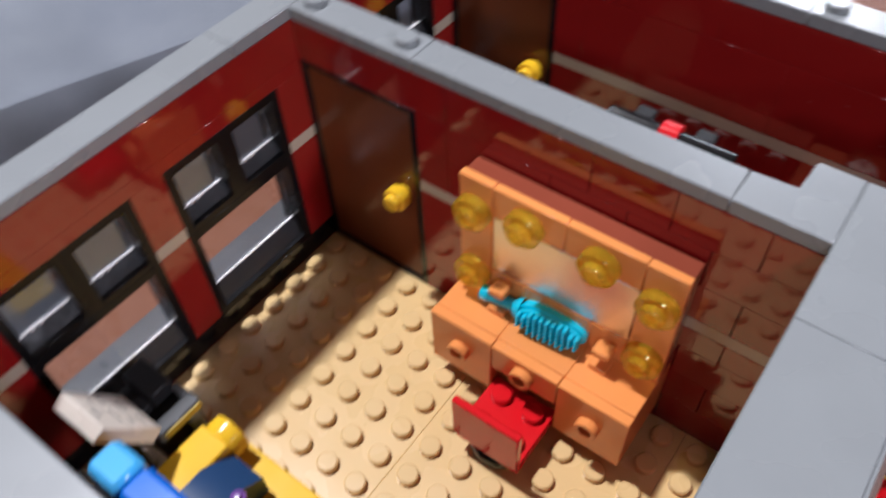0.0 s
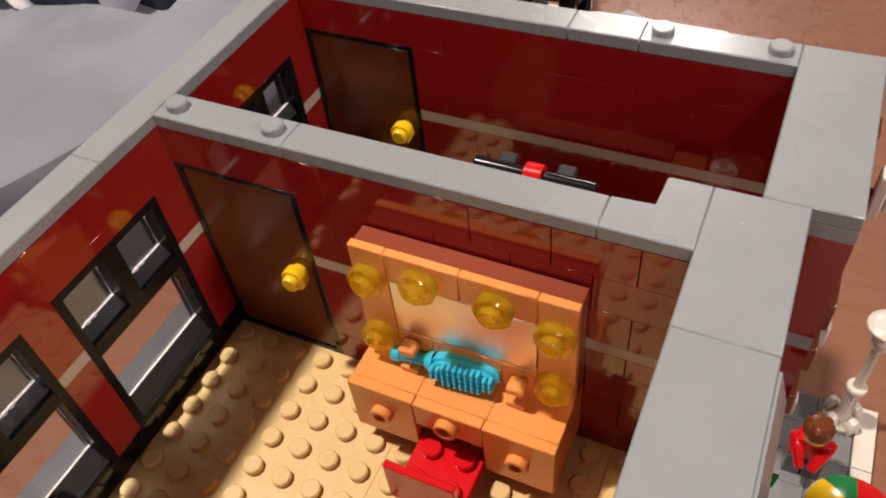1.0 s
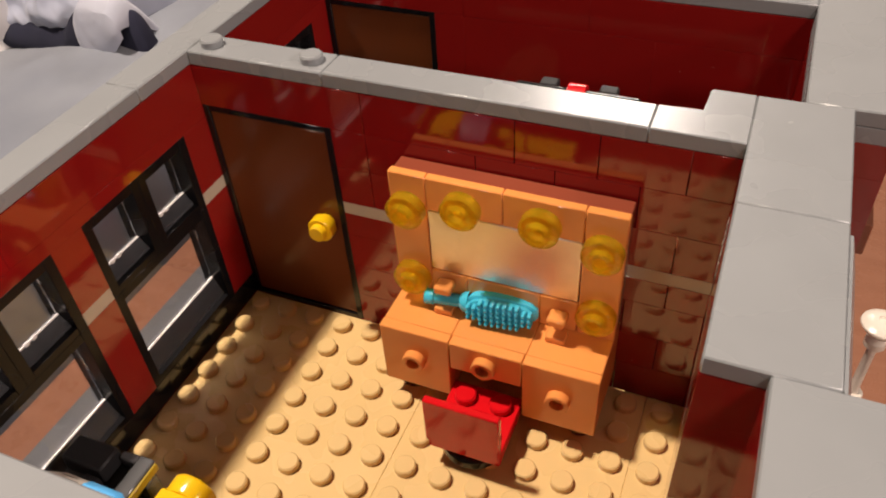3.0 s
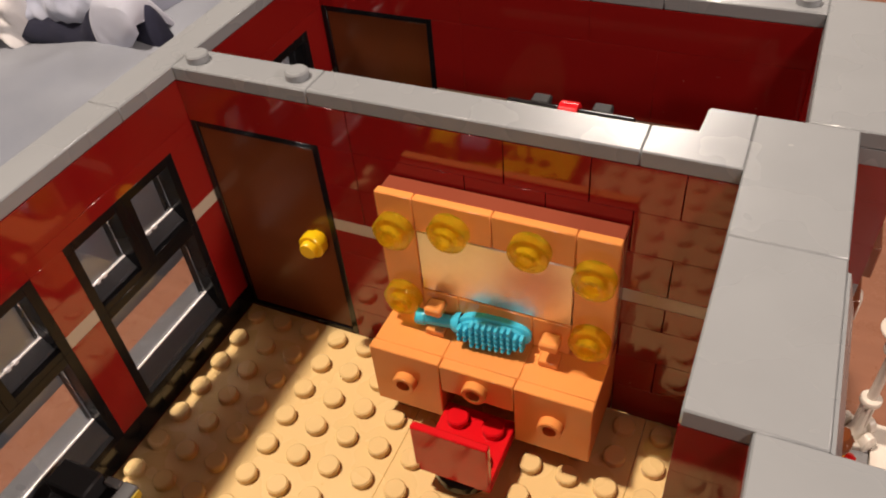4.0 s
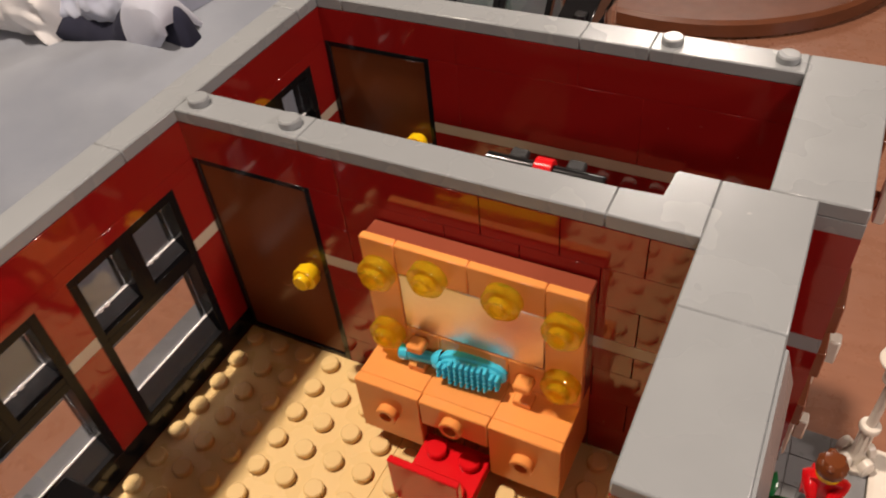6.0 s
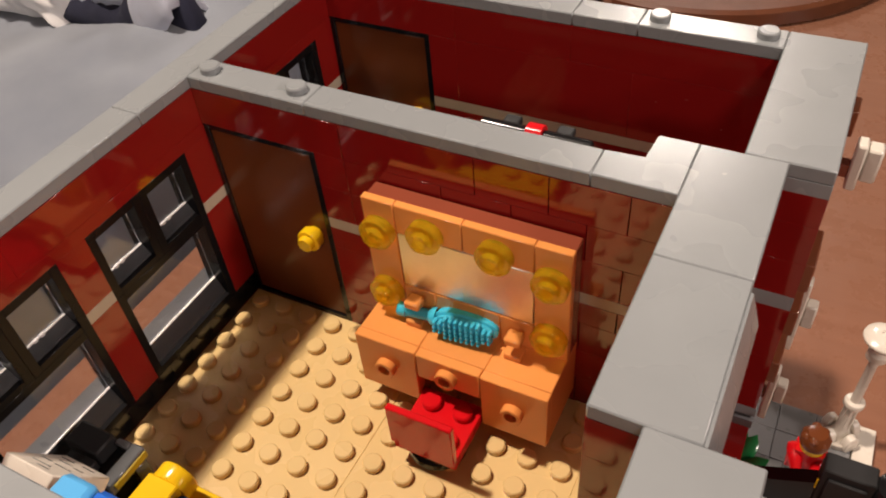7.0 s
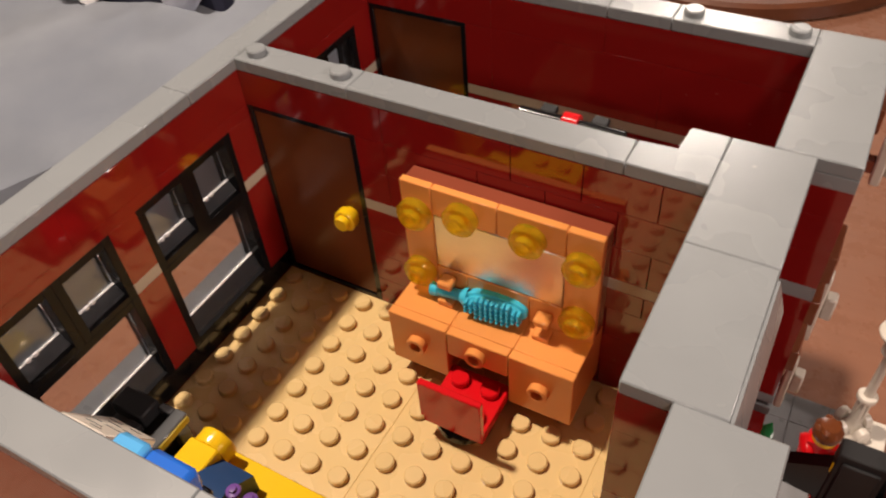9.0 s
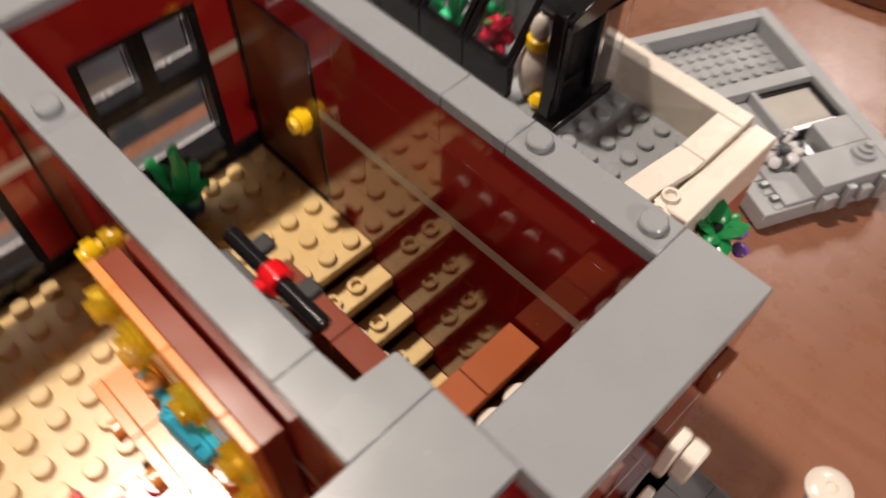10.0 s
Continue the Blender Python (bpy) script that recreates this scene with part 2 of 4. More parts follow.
def thing(name, label, category, at=(0, 0, 0), kind="", group=""):
    ob = new(name)
    ob.empty_display_size = 0.005
    ob.location = Vector(at) * U
    bpy.context.view_layer.update()
    return tagged(ob, label, category, group, kind)


def block(name, parent, material, x0, y0, z0, x1, y1, z1, c=0.03, label="", studs=()):
    bm = bmesh.new()
    box(bm, x0, y0, z0, x1, y1, z1, c)
    for sx, sy in studs:
        stud(bm, sx, sy, max(z0, z1))
    return part(name, bm, material, parent, label)


def setting(name, label, category):
    return thing(name, label, category, kind="structure")


# ---- large structure: table, cloth, street ----
def build_table():
    t = setting("table", "brown varnished wooden table top with faint glossy streaks", "table")
    block("table_top", t, WOOD, -25, -90, TABLE - 3, 110, 150, TABLE, 0.4)
    for x in (-20, 105):
        for y in (-85, 145):
            block("leg", t, WOOD, x - 3, y - 3, -58, x + 3, y + 3, TABLE - 3, 0.3)


def build_bedding():
    """Rumpled grey bedding beyond the table's edge, on a mattress."""
    bed = thing("bedding", "rumpled grey cotton bedding spread beside the table", "bedding", (-90, 30, -58))
    bm = bmesh.new()
    nx, ny = 130, 150
    grid = []
    for i in range(nx + 1):
        row = []
        for j in range(ny + 1):
            y = -70 + 210 * (j / ny)
            edge = -36.9 + 0.37 * (min(max(y, -8.0), 23.0) - 8.6) + 0.8 * noise.noise(Vector((0.4, y * 0.06, 2.0)))
            x = edge + 2.5 - 118 * (i / nx) ** 1.7
            rise = min(1.0, max(0.0, (edge + 2.0 - x) / 5.0))
            rise = rise * rise * (3 - 2 * rise)
            fold = noise.noise(Vector((x * 0.035, y * 0.022, 3.1))) * 3.2 + noise.noise(Vector((x * 0.065 + y * 0.03, y * 0.04, 7.7))) * 1.3
            fold += noise.noise(Vector((x * 0.06 - y * 0.05, y * 0.03, 1.7))) * 1.5 + noise.noise(Vector((x * 0.22, y * 0.16, 4.4))) * 0.15
            z = -39 + 22.5 * rise + fold * (0.1 + 0.9 * min(1.0, max(0.0, (edge - x) / 14.0)))
            row.append(bm.verts.new((x * U, y * U, z * U)))
        grid.append(row)
    for i in range(nx):
        for j in range(ny):
            f = bm.faces.new([grid[i][j], grid[i][j + 1], grid[i + 1][j + 1], grid[i + 1][j]])
            f.smooth = True
    part("cover", bm, BEDDING, bed)
    block("mattress", bed, BEDDING, -151, -69, -58, -30, 139, -40, 2.0)


def build_room():
    """Plain room round the table, well outside the view."""
    x0, x1, y0, y1, z0, z1 = -290, 290, -290, 310, -58, 235
    ground = setting("ground", "dark wooden room floor under the table", "floor")
    block("boards", ground, DARKWOOD, x0 - 12, y0 - 12, z0 - 2, x1 + 12, y1 + 12, z0, 0.2)
    for k, q in enumerate(((x0 - 12, y0, z0, x0, y1, z1), (x1, y0, z0, x1 + 12, y1, z1), (x0 - 12, y0 - 12, z0, x1 + 12, y0, z1), (x0 - 12, y1, z0, x1 + 12, y1 + 12, z1))):
        w = setting("wall_room_%d" % (k + 1), "plain beige painted wall of the room", "wall")
        block("plaster", w, ROOMPAINT, *q, 0.2)
    ceiling = part("ceiling", bmesh_box(x0 - 12, y0 - 12, z1, x1 + 12, y1 + 12, z1 + 6), ROOMPAINT, None)
    tagged(ceiling, "plain beige painted room ceiling", "ceiling", kind="structure")


def bmesh_box(*q):
    bm = bmesh.new()
    box(bm, *q, 0.2)
    return bm


build_table()
build_bedding()
build_room()


# ---- the storey: floors ----
def floor_plate(parent, x0, y0, x1, y1, z=0.0, material=None, skip=()):
    bm = bmesh.new()
    box(bm, x0, y0, z - 0.4, x1, y1, z, 0.02)
    for i in range(int(round(x1 - x0))):
        for j in range(int(round(y1 - y0))):
            s = (x0 + i + 0.5, y0 + j + 0.5)
            if s not in skip:
                stud(bm, s[0], s[1], z)
    return part("plate", bm, material or TAN, parent)


floor = setting("floor", "studded tan plastic plates forming the upper storey floor", "floor")
for a, b in ((-1, 6), (6, 12), (12, 14)):
    floor_plate(floor, a, -11, b, 0)
floor_2 = setting("floor_2", "studded tan plastic landing plate beside the stairwell", "floor")
floor_plate(floor_2, -1, 1, 5, 7)


# ---- walls: each one a stack of bricks capped by smooth tiles ----
def courses(parent, axis, across, spans, z0, z1, material, offset=0.0, step=4.0, h=1.2):
    """Bricks laid along an axis between spans, from z0 to z1, with staggered joints."""
    z, row = z0, 0
    while z < z1 - 1e-6:
        top = min(z + h, z1)
        for a, b in spans:
            p = a
            nxt = a + step - ((row % 2) * step / 2 + offset) % step
            while p < b - 1e-6:
                q = min(b, nxt)
                if b - q < 0.9:
                    q = b
                if q > p + 1e-6:
                    if axis == "x":
                        block("brick", parent, material, p, across[0], z, q, across[1], top, 0.004)
                    else:
                        block("brick", parent, material, across[0], p, z, across[1], q, top, 0.004)
                p, nxt = q, q + step
        z, row = top, row + 1


def cap(parent, x0, y0, x1, y1, studs=(), name="tile"):
    return block(name, parent, GREY, x0, y0, 8.4, x1, y1, 8.8, 0.035, studs=studs)


def course(parent, breaks, z0, z1, y0, y1, material=None, name="brick", gap=0.012):
    """One course along x with joints at the given places."""
    for p, q in zip(breaks, breaks[1:]):
        block(name, parent, material or DKRED, p + gap, y0, z0 + 0.002, q - gap, y1, z1 - 0.002, 0.008)


wall_left = setting("wall_left", "glossy dark red brick wall with black base and grey tile cap", "wall")
block("base_brick", wall_left, BLACK, -2, -12, 0, -1, -4, 0.8, 0.015)
block("base_brick", wall_left, BLACK, -2, -4, 0, -1, 2, 0.8, 0.015)
block("base_brick", wall_left, BLACK, -2, 2, 0, -1, 8, 0.8, 0.015)
PIERS = [(-12, -10), (-6, -5), (-1, 0), (0, 1), (1, 2), (6, 7), (7, 8)]
courses(wall_left, "y", (-2, -1), PIERS, 0.8, 4.4, DKRED, step=2, h=3.6)
for a, b in PIERS:
    block("stripe_plate", wall_left, STRIPE, -2, a, 4.4, -1, b, 4.8, 0.008)
courses(wall_left, "y", (-2, -1), PIERS, 4.8, 6.8, DKRED, step=2, h=2.0)
courses(wall_left, "y", (-2, -1), [(-12, 8)], 6.8, 7.2, DKRED, offset=4, step=10)
for a, b in ((-12, -7), (-7, 0), (0, 8)):
    block("brick", wall_left, DKRED, -2, a, 7.2, -1, b, 8.4, 0.008)
for a, b in ((-12, -10), (-10, -2), (-2, 6), (6, 8)):
    cap(wall_left, -2, a, -1, b)

wall_partition = setting("wall_partition", "glossy dark red brick partition wall with pale stripe and grey tile cap", "wall")
course(wall_partition, (3, 7, 11, 13), 0, 1.2, 0, 1)
course(wall_partition, (3, 5, 9, 12, 13), 1.2, 2.4, 0, 1)
course(wall_partition, (3, 7, 11, 13), 2.4, 3.6, 0, 1)
course(wall_partition, (3, 9, 12, 13), 3.6, 4.4, 0, 1)
course(wall_partition, (3, 7, 13), 4.4, 4.8, 0, 1, STRIPE, "stripe_plate")
course(wall_partition, (3, 4, 8, 10, 12, 13), 4.8, 6.0, 0, 1)
course(wall_partition, (3, 4, 7, 9, 11, 13), 6.0, 7.2, 0, 1)
course(wall_partition, (-1, 4, 8, 10, 12, 13), 7.2, 8.4, 0, 1)
cap(wall_partition, -1, 0, 3, 1, studs=((-0.5, 0.5), (2.5, 0.5)), name="studded_tile")
cap(wall_partition, 3, 0, 11, 1)
bm = bmesh.new()
prism(bm, [(11, 0), (13, 0), (13, 2), (12.06, 2), (12, 1.94), (12, 1), (11, 1)], "z", 8.4, 8.8)
bmesh.ops.bevel(bm, geom=[e for e in bm.edges], offset=0.03 * U, segments=1, affect="EDGES")
part("corner_tile", bm, GREY, wall_partition)

wall_far = setting("wall_far", "glossy dark red brick wall with pale stripe and grey tile cap", "wall")
course(wall_far, (3, 9, 14), 0, 2.4, 7, 8, gap=0.001)
course(wall_far, (3, 5, 11, 14), 2.4, 4.4, 7, 8, gap=0.001)
course(wall_far, (3, 14), 4.4, 4.8, 7, 8, STRIPE, "stripe_plate", gap=0.001)
course(wall_far, (3, 4, 10, 14), 4.8, 7.2, 7, 8, gap=0.001)
course(wall_far, (-1, 4, 8, 14), 7.2, 8.4, 7, 8, gap=0.001)
courses(wall_far, "x", (7, 8), [(5, 14)], -14.4, 0, DKRED, step=6, h=2.4)
cap(wall_far, -1, 7, 0, 8)
cap(wall_far, 0, 7, 8, 8)
cap(wall_far, 8, 7, 10, 8)
cap(wall_far, 10, 7, 14, 8, studs=((10.5, 7.5), (13.5, 7.5)), name="studded_tile")

wall_near = setting("wall_near", "dark red brick wall capped with smooth grey tiles", "wall")
courses(wall_near, "x", (-12.15, -11.15), [(-1, 14)], 0, 8.4, DKRED, step=8, h=2.4)
cap(wall_near, -1, -12.15, 7.5, -11.15)
cap(wall_near, 7.5, -12.15, 14, -11.15)

wall_front = setting("wall_front", "dark red brick street facade with wide grey tile cap", "wall")
courses(wall_front, "y", (13, 15), [(-6, 2)], -0.4, 4.4, DKRED, step=4)
block("stripe_plate", wall_front, STRIPE, 13, -6, 4.4, 15, 2, 4.8, 0.008)
courses(wall_front, "y", (13, 15), [(-6, 2)], 4.8, 8.4, DKRED, step=4)
cap(wall_front, 13, -2, 15, 2)
cap(wall_front, 13, -6, 15, -2)
bm = bmesh.new()
prism(bm, [(15.0, 8.78), (15.06, 8.76), (15.3, 7.95), (15.3, 7.75), (15.0, 7.75)], "y", -6, -2.3)
part("slope", bm, GREY, wall_front, "light grey sloped cornice piece")
courses(wall_front, "y", (14, 16), [(-12, -6)], -0.4, 8.4, DKRED, step=4)
cap(wall_front, 14, -12, 16, -6)

wall_bay = setting("wall_bay", "dark red projecting facade bay with grey bands", "wall")
courses(wall_bay, "y", (14, 16), [(2, 8)], 4.7, 8.0, DKRED, step=6)
block("stripe_plate", wall_bay, GREY, 14, 2, 4.2, 16, 8, 4.7, 0.008)
courses(wall_bay, "y", (14, 16), [(2, 8)], -0.2, 4.2, DKRED, step=6)
block("band_plate", wall_bay, GREY, 14, 2, -0.6, 16.05, 8, -0.2, 0.008)
block("band_plate", wall_bay, DKGREY, 14, 2.1, -0.85, 15.95, 8, -0.6, 0.008)
block("band_plate", wall_bay, GREY, 14, 2, -1.2, 16.05, 8, -0.85, 0.008)
block("cornice_plate", wall_bay, GREY, 14, 2, 8.0, 16, 8, 8.4, 0.008)
cap(wall_bay, 14, 2, 16, 8)

LEDGE = plastic("mid_grey_plastic", (0.10, 0.105, 0.112), 0.3)
lower_storey = setting("lower_storey", "dark red brick ground storey of the toy building", "wall")
courses(lower_storey, "y", (15, 16), [(-12, 8)], STREET, -1.2, DKRED, step=8, h=2.4)
courses(lower_storey, "x", (-12, -11), [(-2, 15)], STREET, 0, DKRED, step=8, h=2.4)
courses(lower_storey, "y", (-2, -1), [(-11, 8)], STREET, 0, DKRED, step=8, h=2.4)
courses(lower_storey, "x", (7, 8), [(-1, 5)], STREET, 0, DKRED, step=8, h=2.4)
block("ledge", lower_storey, LEDGE, -3.85, -12, -0.6, -2, 8, -0.2, 0.03, "light grey plastic ledge under the windows")


# ---- windows and doors ----
def sash(parent, y, z, w, h, rim, seam_z):
    """A hollow black window unit; its clear pane sits half way in. A white rod along the pane's lower edge is its
    painted highlight.
    """
    bm = bmesh.new()
    for a in ((-1.82, y, z, -1, y + rim, z + h), (-1.82, y + w - rim, z, -1, y + w, z + h), (-1.82, y + rim, z + h - rim, -1, y + w - rim, z + h), (-1.82, y + rim, z, -1, y + w - rim, z + rim * 0.8)):
        box(bm, *a, 0.01)
    fr = part("window_frame", bm, WINDOWBLACK, parent)
    bm = bmesh.new()
    a, b, lo, hi = y + rim + 0.01, y + w - rim - 0.01, z + rim * 0.8 + 0.01, z + h - rim - 0.01
    box(bm, -1.52, a, seam_z, -1.44, b, hi, 0.02)
    pane = part("pane", bm, GLASS, fr, "clear plastic window pane")
    pane.visible_shadow = False
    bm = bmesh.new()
    prism(bm, [(-1.50, seam_z), (-1.40, seam_z), (-1.16, lo), (-1.26, lo)], "y", a, b)
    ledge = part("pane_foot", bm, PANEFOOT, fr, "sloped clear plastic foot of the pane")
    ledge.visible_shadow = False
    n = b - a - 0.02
    # White rod paints the highlight on the pane's lower edge.
    m = Matrix.Translation((-1.42, (a + b) / 2, seam_z)) @ Matrix.Rotation(radians(90), 4, "X")
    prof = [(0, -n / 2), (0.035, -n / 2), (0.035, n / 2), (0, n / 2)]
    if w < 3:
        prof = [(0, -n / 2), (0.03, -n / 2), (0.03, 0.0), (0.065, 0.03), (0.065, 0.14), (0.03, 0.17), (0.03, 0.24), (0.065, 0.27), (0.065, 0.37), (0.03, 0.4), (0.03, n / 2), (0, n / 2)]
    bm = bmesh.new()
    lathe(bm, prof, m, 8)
    part("pane_rib", bm, PANEGLINT, fr, "pane edge drawn white for its highlight")


for k, y in enumerate((-5, -10, 2)):
    w = setting("window_%d" % (k + 1), "black plastic sash window with two small panes over one large pane", "window")
    sash(w, y, 4.4, 2, 2.4, 0.27, 4.98)
    sash(w, y + 2, 4.4, 2, 2.4, 0.27, 4.98)
    sash(w, y, 0.8, 4, 3.6, 0.27, 1.66)


def door(name, y, side):
    """Door in a four-wide opening; side is the way it faces along y (-1 towards the dressing room)."""
    d = setting(name, "closed reddish brown plastic door in a black frame with yellow knob", "door")
    bm = bmesh.new()
    f, g = y, y - side * 1.0
    for a in ((-1, f, 0, -0.8, g, 7.2), (2.8, f, 0, 3, g, 7.2), (-0.8, f, 7.02, 2.8, g, 7.2), (-0.8, f, 0, 2.8, g, 0.16)):
        box(bm, *a, 0.02)
    part("door_frame", bm, BLACK, d)
    leaf = block("door_leaf", d, BROWN, -0.82, f - side * 0.06, 0.18, 2.82, f - side * 0.5, 7.0, 0.03)
    bm = bmesh.new()
    m = Matrix.Translation((2.33, f - side * 0.06, 3.87)) @ Matrix.Rotation(radians(90 if side < 0 else -90), 4, "X")
    lathe(bm, [(0.26, -0.02), (0.26, 0.14), (0.36, 0.14), (0.39, 0.18), (0.39, 0.45), (0.36, 0.48), (0.26, 0.48), (0.26, 0.64), (0.23, 0.68), (0, 0.68)], m, 24)
    part("door_knob", bm, YELLOW, leaf, "round yellow plastic knob")


door("door_1", 0, -1)
door("door_2", 7, -1)


# ---- dressing room things ----
def build_vanity():
    v = thing("vanity_table", "orange-brown plastic dressing table with three drawers and lit mirror board", "dressing table", (8, -1.2, 0))
    # desk
    block("drawer_case", v, NOUGAT, 5.02, -2.0, 0.68, 6.98, -0.05, 2.85)
    block("drawer_case", v, NOUGAT, 9.02, -2.0, 0.68, 10.98, -0.05, 2.85)
    block("desk_top", v, NOUGAT, 6.98, -2.0, 1.9, 9.02, -0.05, 2.85)
    block("rear_panel", v, NOUGAT, 6.98, -0.5, 0.85, 9.02, -0.05, 1.9)
    for x0, x1, z0, kz in ((5, 7, 0.7, 1.87), (7, 9, 1.88, 2.36), (9, 11, 0.7, 1.87)):
        front = block("drawer_front", v, NOUGAT, x0 + 0.01, -2.32, z0, x1 - 0.01, -2.0, 2.87, 0.03)
        bm = bmesh.new()
        m = Matrix.Translation(((x0 + x1) / 2, -2.32, kz)) @ Matrix.Rotation(radians(90), 4, "X")
        lathe(bm, [(0.18, 0.03), (0.18, 0.22), (0.20, 0.24), (0.29, 0.24), (0.32, 0.21), (0.32, -0.02)], m, 24)
        lathe(bm, [(0.18, 0.03), (0, 0.03)], m, 20)
        part("knob", bm, NOUGAT, front, "hollow round drawer knob")
    for x in (5.5, 10.5):
        for y in (-0.6, -1.6):
            bm = bmesh.new()
            lathe(bm, [(0.32, 0.0), (0.36, 0.05), (0.36, 0.64), (0.30, 0.70)], Matrix.Translation((x, y, 0)), 16)
            part("foot", bm, BROWN, v)
    # mirror board
    bm = bmesh.new()
    box(bm, 5.02, -0.62, 2.85, 10.98, -0.06, 6.84, 0.03)
    part("back_board", bm, REDBROWN, v, "red-brown plastic back panel")
    f0, f1 = -0.87, -0.62
    for x0, z0, x1, z1 in ((5, 5.93, 6, 6.93), (6, 5.93, 8, 6.93), (8, 5.93, 10, 6.93), (10, 5.93, 11, 6.93), (5, 2.87, 6, 5.93), (10, 2.87, 11, 5.93), (6, 2.87, 7, 3.93), (7, 2.87, 9, 3.93), (9, 2.87, 10, 3.93)):
        block("board_tile", v, NOUGAT, x0 + 0.005, f0, z0 + 0.005, x1 - 0.005, f1, z1 - 0.005, 0.03)
    bm = bmesh.new()
    box(bm, 6.01, f0 + 0.02, 3.94, 9.99, f1, 5.92, 0.03)
    part("mirror", bm, MIRROR, v, "silvery reflective mirror tile")
    for x, z in ((5.5, 5.92), (6.98, 6.26), (8.98, 6.26), (10.5, 5.86), (5.5, 3.62), (10.5, 3.75)):
        bm = bmesh.new()
        m = Matrix.Translation((x, f0, z)) @ Matrix.Rotation(radians(90), 4, "X")
        lathe(bm, [(0, 0.0), (0.46, 0.0), (0.5, 0.03), (0.5, 0.31), (0.475, 0.335), (0.315, 0.335), (0.305, 0.49), (0.285, 0.51), (0.2, 0.51), (0.19, 0.2), (0, 0.2)], m, 32)
        part("bulb", bm, AMBER, v, "clear yellow round plastic bulb")
    # clips that hold the brush
    for x, h in ((6.5, 3.86), (9.58, 3.72)):
        bm = bmesh.new()
        box(bm, x - 0.26, -1.42, 2.86, x + 0.26, -1.0, 3.05, 0.03)
        box(bm, x - 0.24, -1.44, h - 0.28, x + 0.24, -0.98, h, 0.06)
        box(bm, x - 0.12, -1.1, 3.02, x + 0.12, -0.9, h - 0.2, 0.03)
        part("clip", bm, NOUGAT, v)
    return v


def build_brush():
    """Azure hair brush lying on its back edge, bristles towards the chair."""
    ob = thing("hair_brush", "turquoise plastic hair brush with rows of bristles on the dressing table", "brush", (7.5, -1.3, 2.87))
    tilt = Matrix.Translation((8.05, -1.28, 3.32)) @ Matrix.Rotation(radians(4), 4, "Z") @ Matrix.Rotation(radians(-3), 4, "Y") @ Matrix.Rotation(radians(-98), 4, "X")
    n = 32

    def oval(bm, layers):
        rings = []
        for s, d in layers:
            ring = []
            for i in range(n):
                a = 2 * math.pi * i / n
                cx, cy = math.copysign(abs(math.cos(a)) ** 0.8, math.cos(a)), math.copysign(abs(math.sin(a)) ** 0.85, math.sin(a))
                ring.append(bm.verts.new((tilt @ Vector((1.0 * s * cx, 0.385 * s * cy * (1 - 0.1 * cx), d))) * U))
            rings.append(ring)
        for a, b in zip(rings, rings[1:]):
            for i in range(n):
                f = bm.faces.new([a[i], a[(i + 1) % n], b[(i + 1) % n], b[i]])
                f.smooth = True
        bm.faces.new(rings[0])
        bm.faces.new(rings[-1])
    # local z runs from the bristle face to the back of the head
    bm = bmesh.new()
    oval(bm, ((0.80, -0.02), (0.88, 0.0), (0.88, 0.10), (0.80, 0.12)))
    part("bristle_pad", bm, AZURE, ob)
    bm = bmesh.new()
    oval(bm, ((0.90, 0.12), (1.0, 0.15), (1.0, 0.24), (0.93, 0.27), (0.93, 0.31), (0.97, 0.34), (0.94, 0.44), (0.75, 0.52), (0.35, 0.55)))
    part("head", bm, AZURE, ob)
    bm = bmesh.new()
    m = tilt @ Matrix.Translation((-1.0, 0.0, 0.26)) @ Matrix.Rotation(radians(-90), 4, "Y")
    lathe(bm, [(0.30, -0.1), (0.27, 0.05), (0.18, 0.16), (0.18, 0.84), (0.215, 0.87), (0.22, 1.10), (0.19, 1.14), (0.0, 1.14)], m, 16)
    part("handle", bm, AZURE, ob)
    bm = bmesh.new()
    for r in range(5):
        for c in range(11):
            x, y = -0.82 + c * 0.165, -0.30 + r * 0.15
            if (x / 0.9) ** 2 + (y / 0.37) ** 2 > 1.05:
                continue
            lathe(bm, [(0.062, 0.02), (0.06, -0.16), (0.045, -0.21), (0, -0.23)], tilt @ Matrix.Translation((x, y, 0)), 8)
    tagged(part("bristles", bm, AZURE, ob, "short round turquoise bristles"), kind="stuff")


def build_chair():
    c = thing("chair", "small red plastic swivel chair on a round black foot", "chair", (8, -3, 0))
    bm = bmesh.new()
    box(bm, 7.02, -4.0, 0.65, 8.98, -2.02, 1.05, 0.03)
    for x in (7.5, 8.5):
        for y in (-2.5, -3.5):
            stud(bm, x, y, 1.05)
    part("seat", bm, RED, c)
    bm = bmesh.new()
    box(bm, 7.0, -4.1, 1.055, 9.0, -3.88, 2.66, 0.035)
    part("backrest", bm, RED, c)
    bm = bmesh.new()
    lathe(bm, [(0, 0.44), (0.3, 0.44), (0.34, 0.36), (0.7, 0.3), (0.86, 0.22), (0.88, 0.02), (0.84, 0.0)], Matrix.Translation((8.0, -3.2, 0.21)), 28)
    part("foot", bm, BLACK, c, "round black plastic foot")


build_vanity()
build_brush()
build_chair()


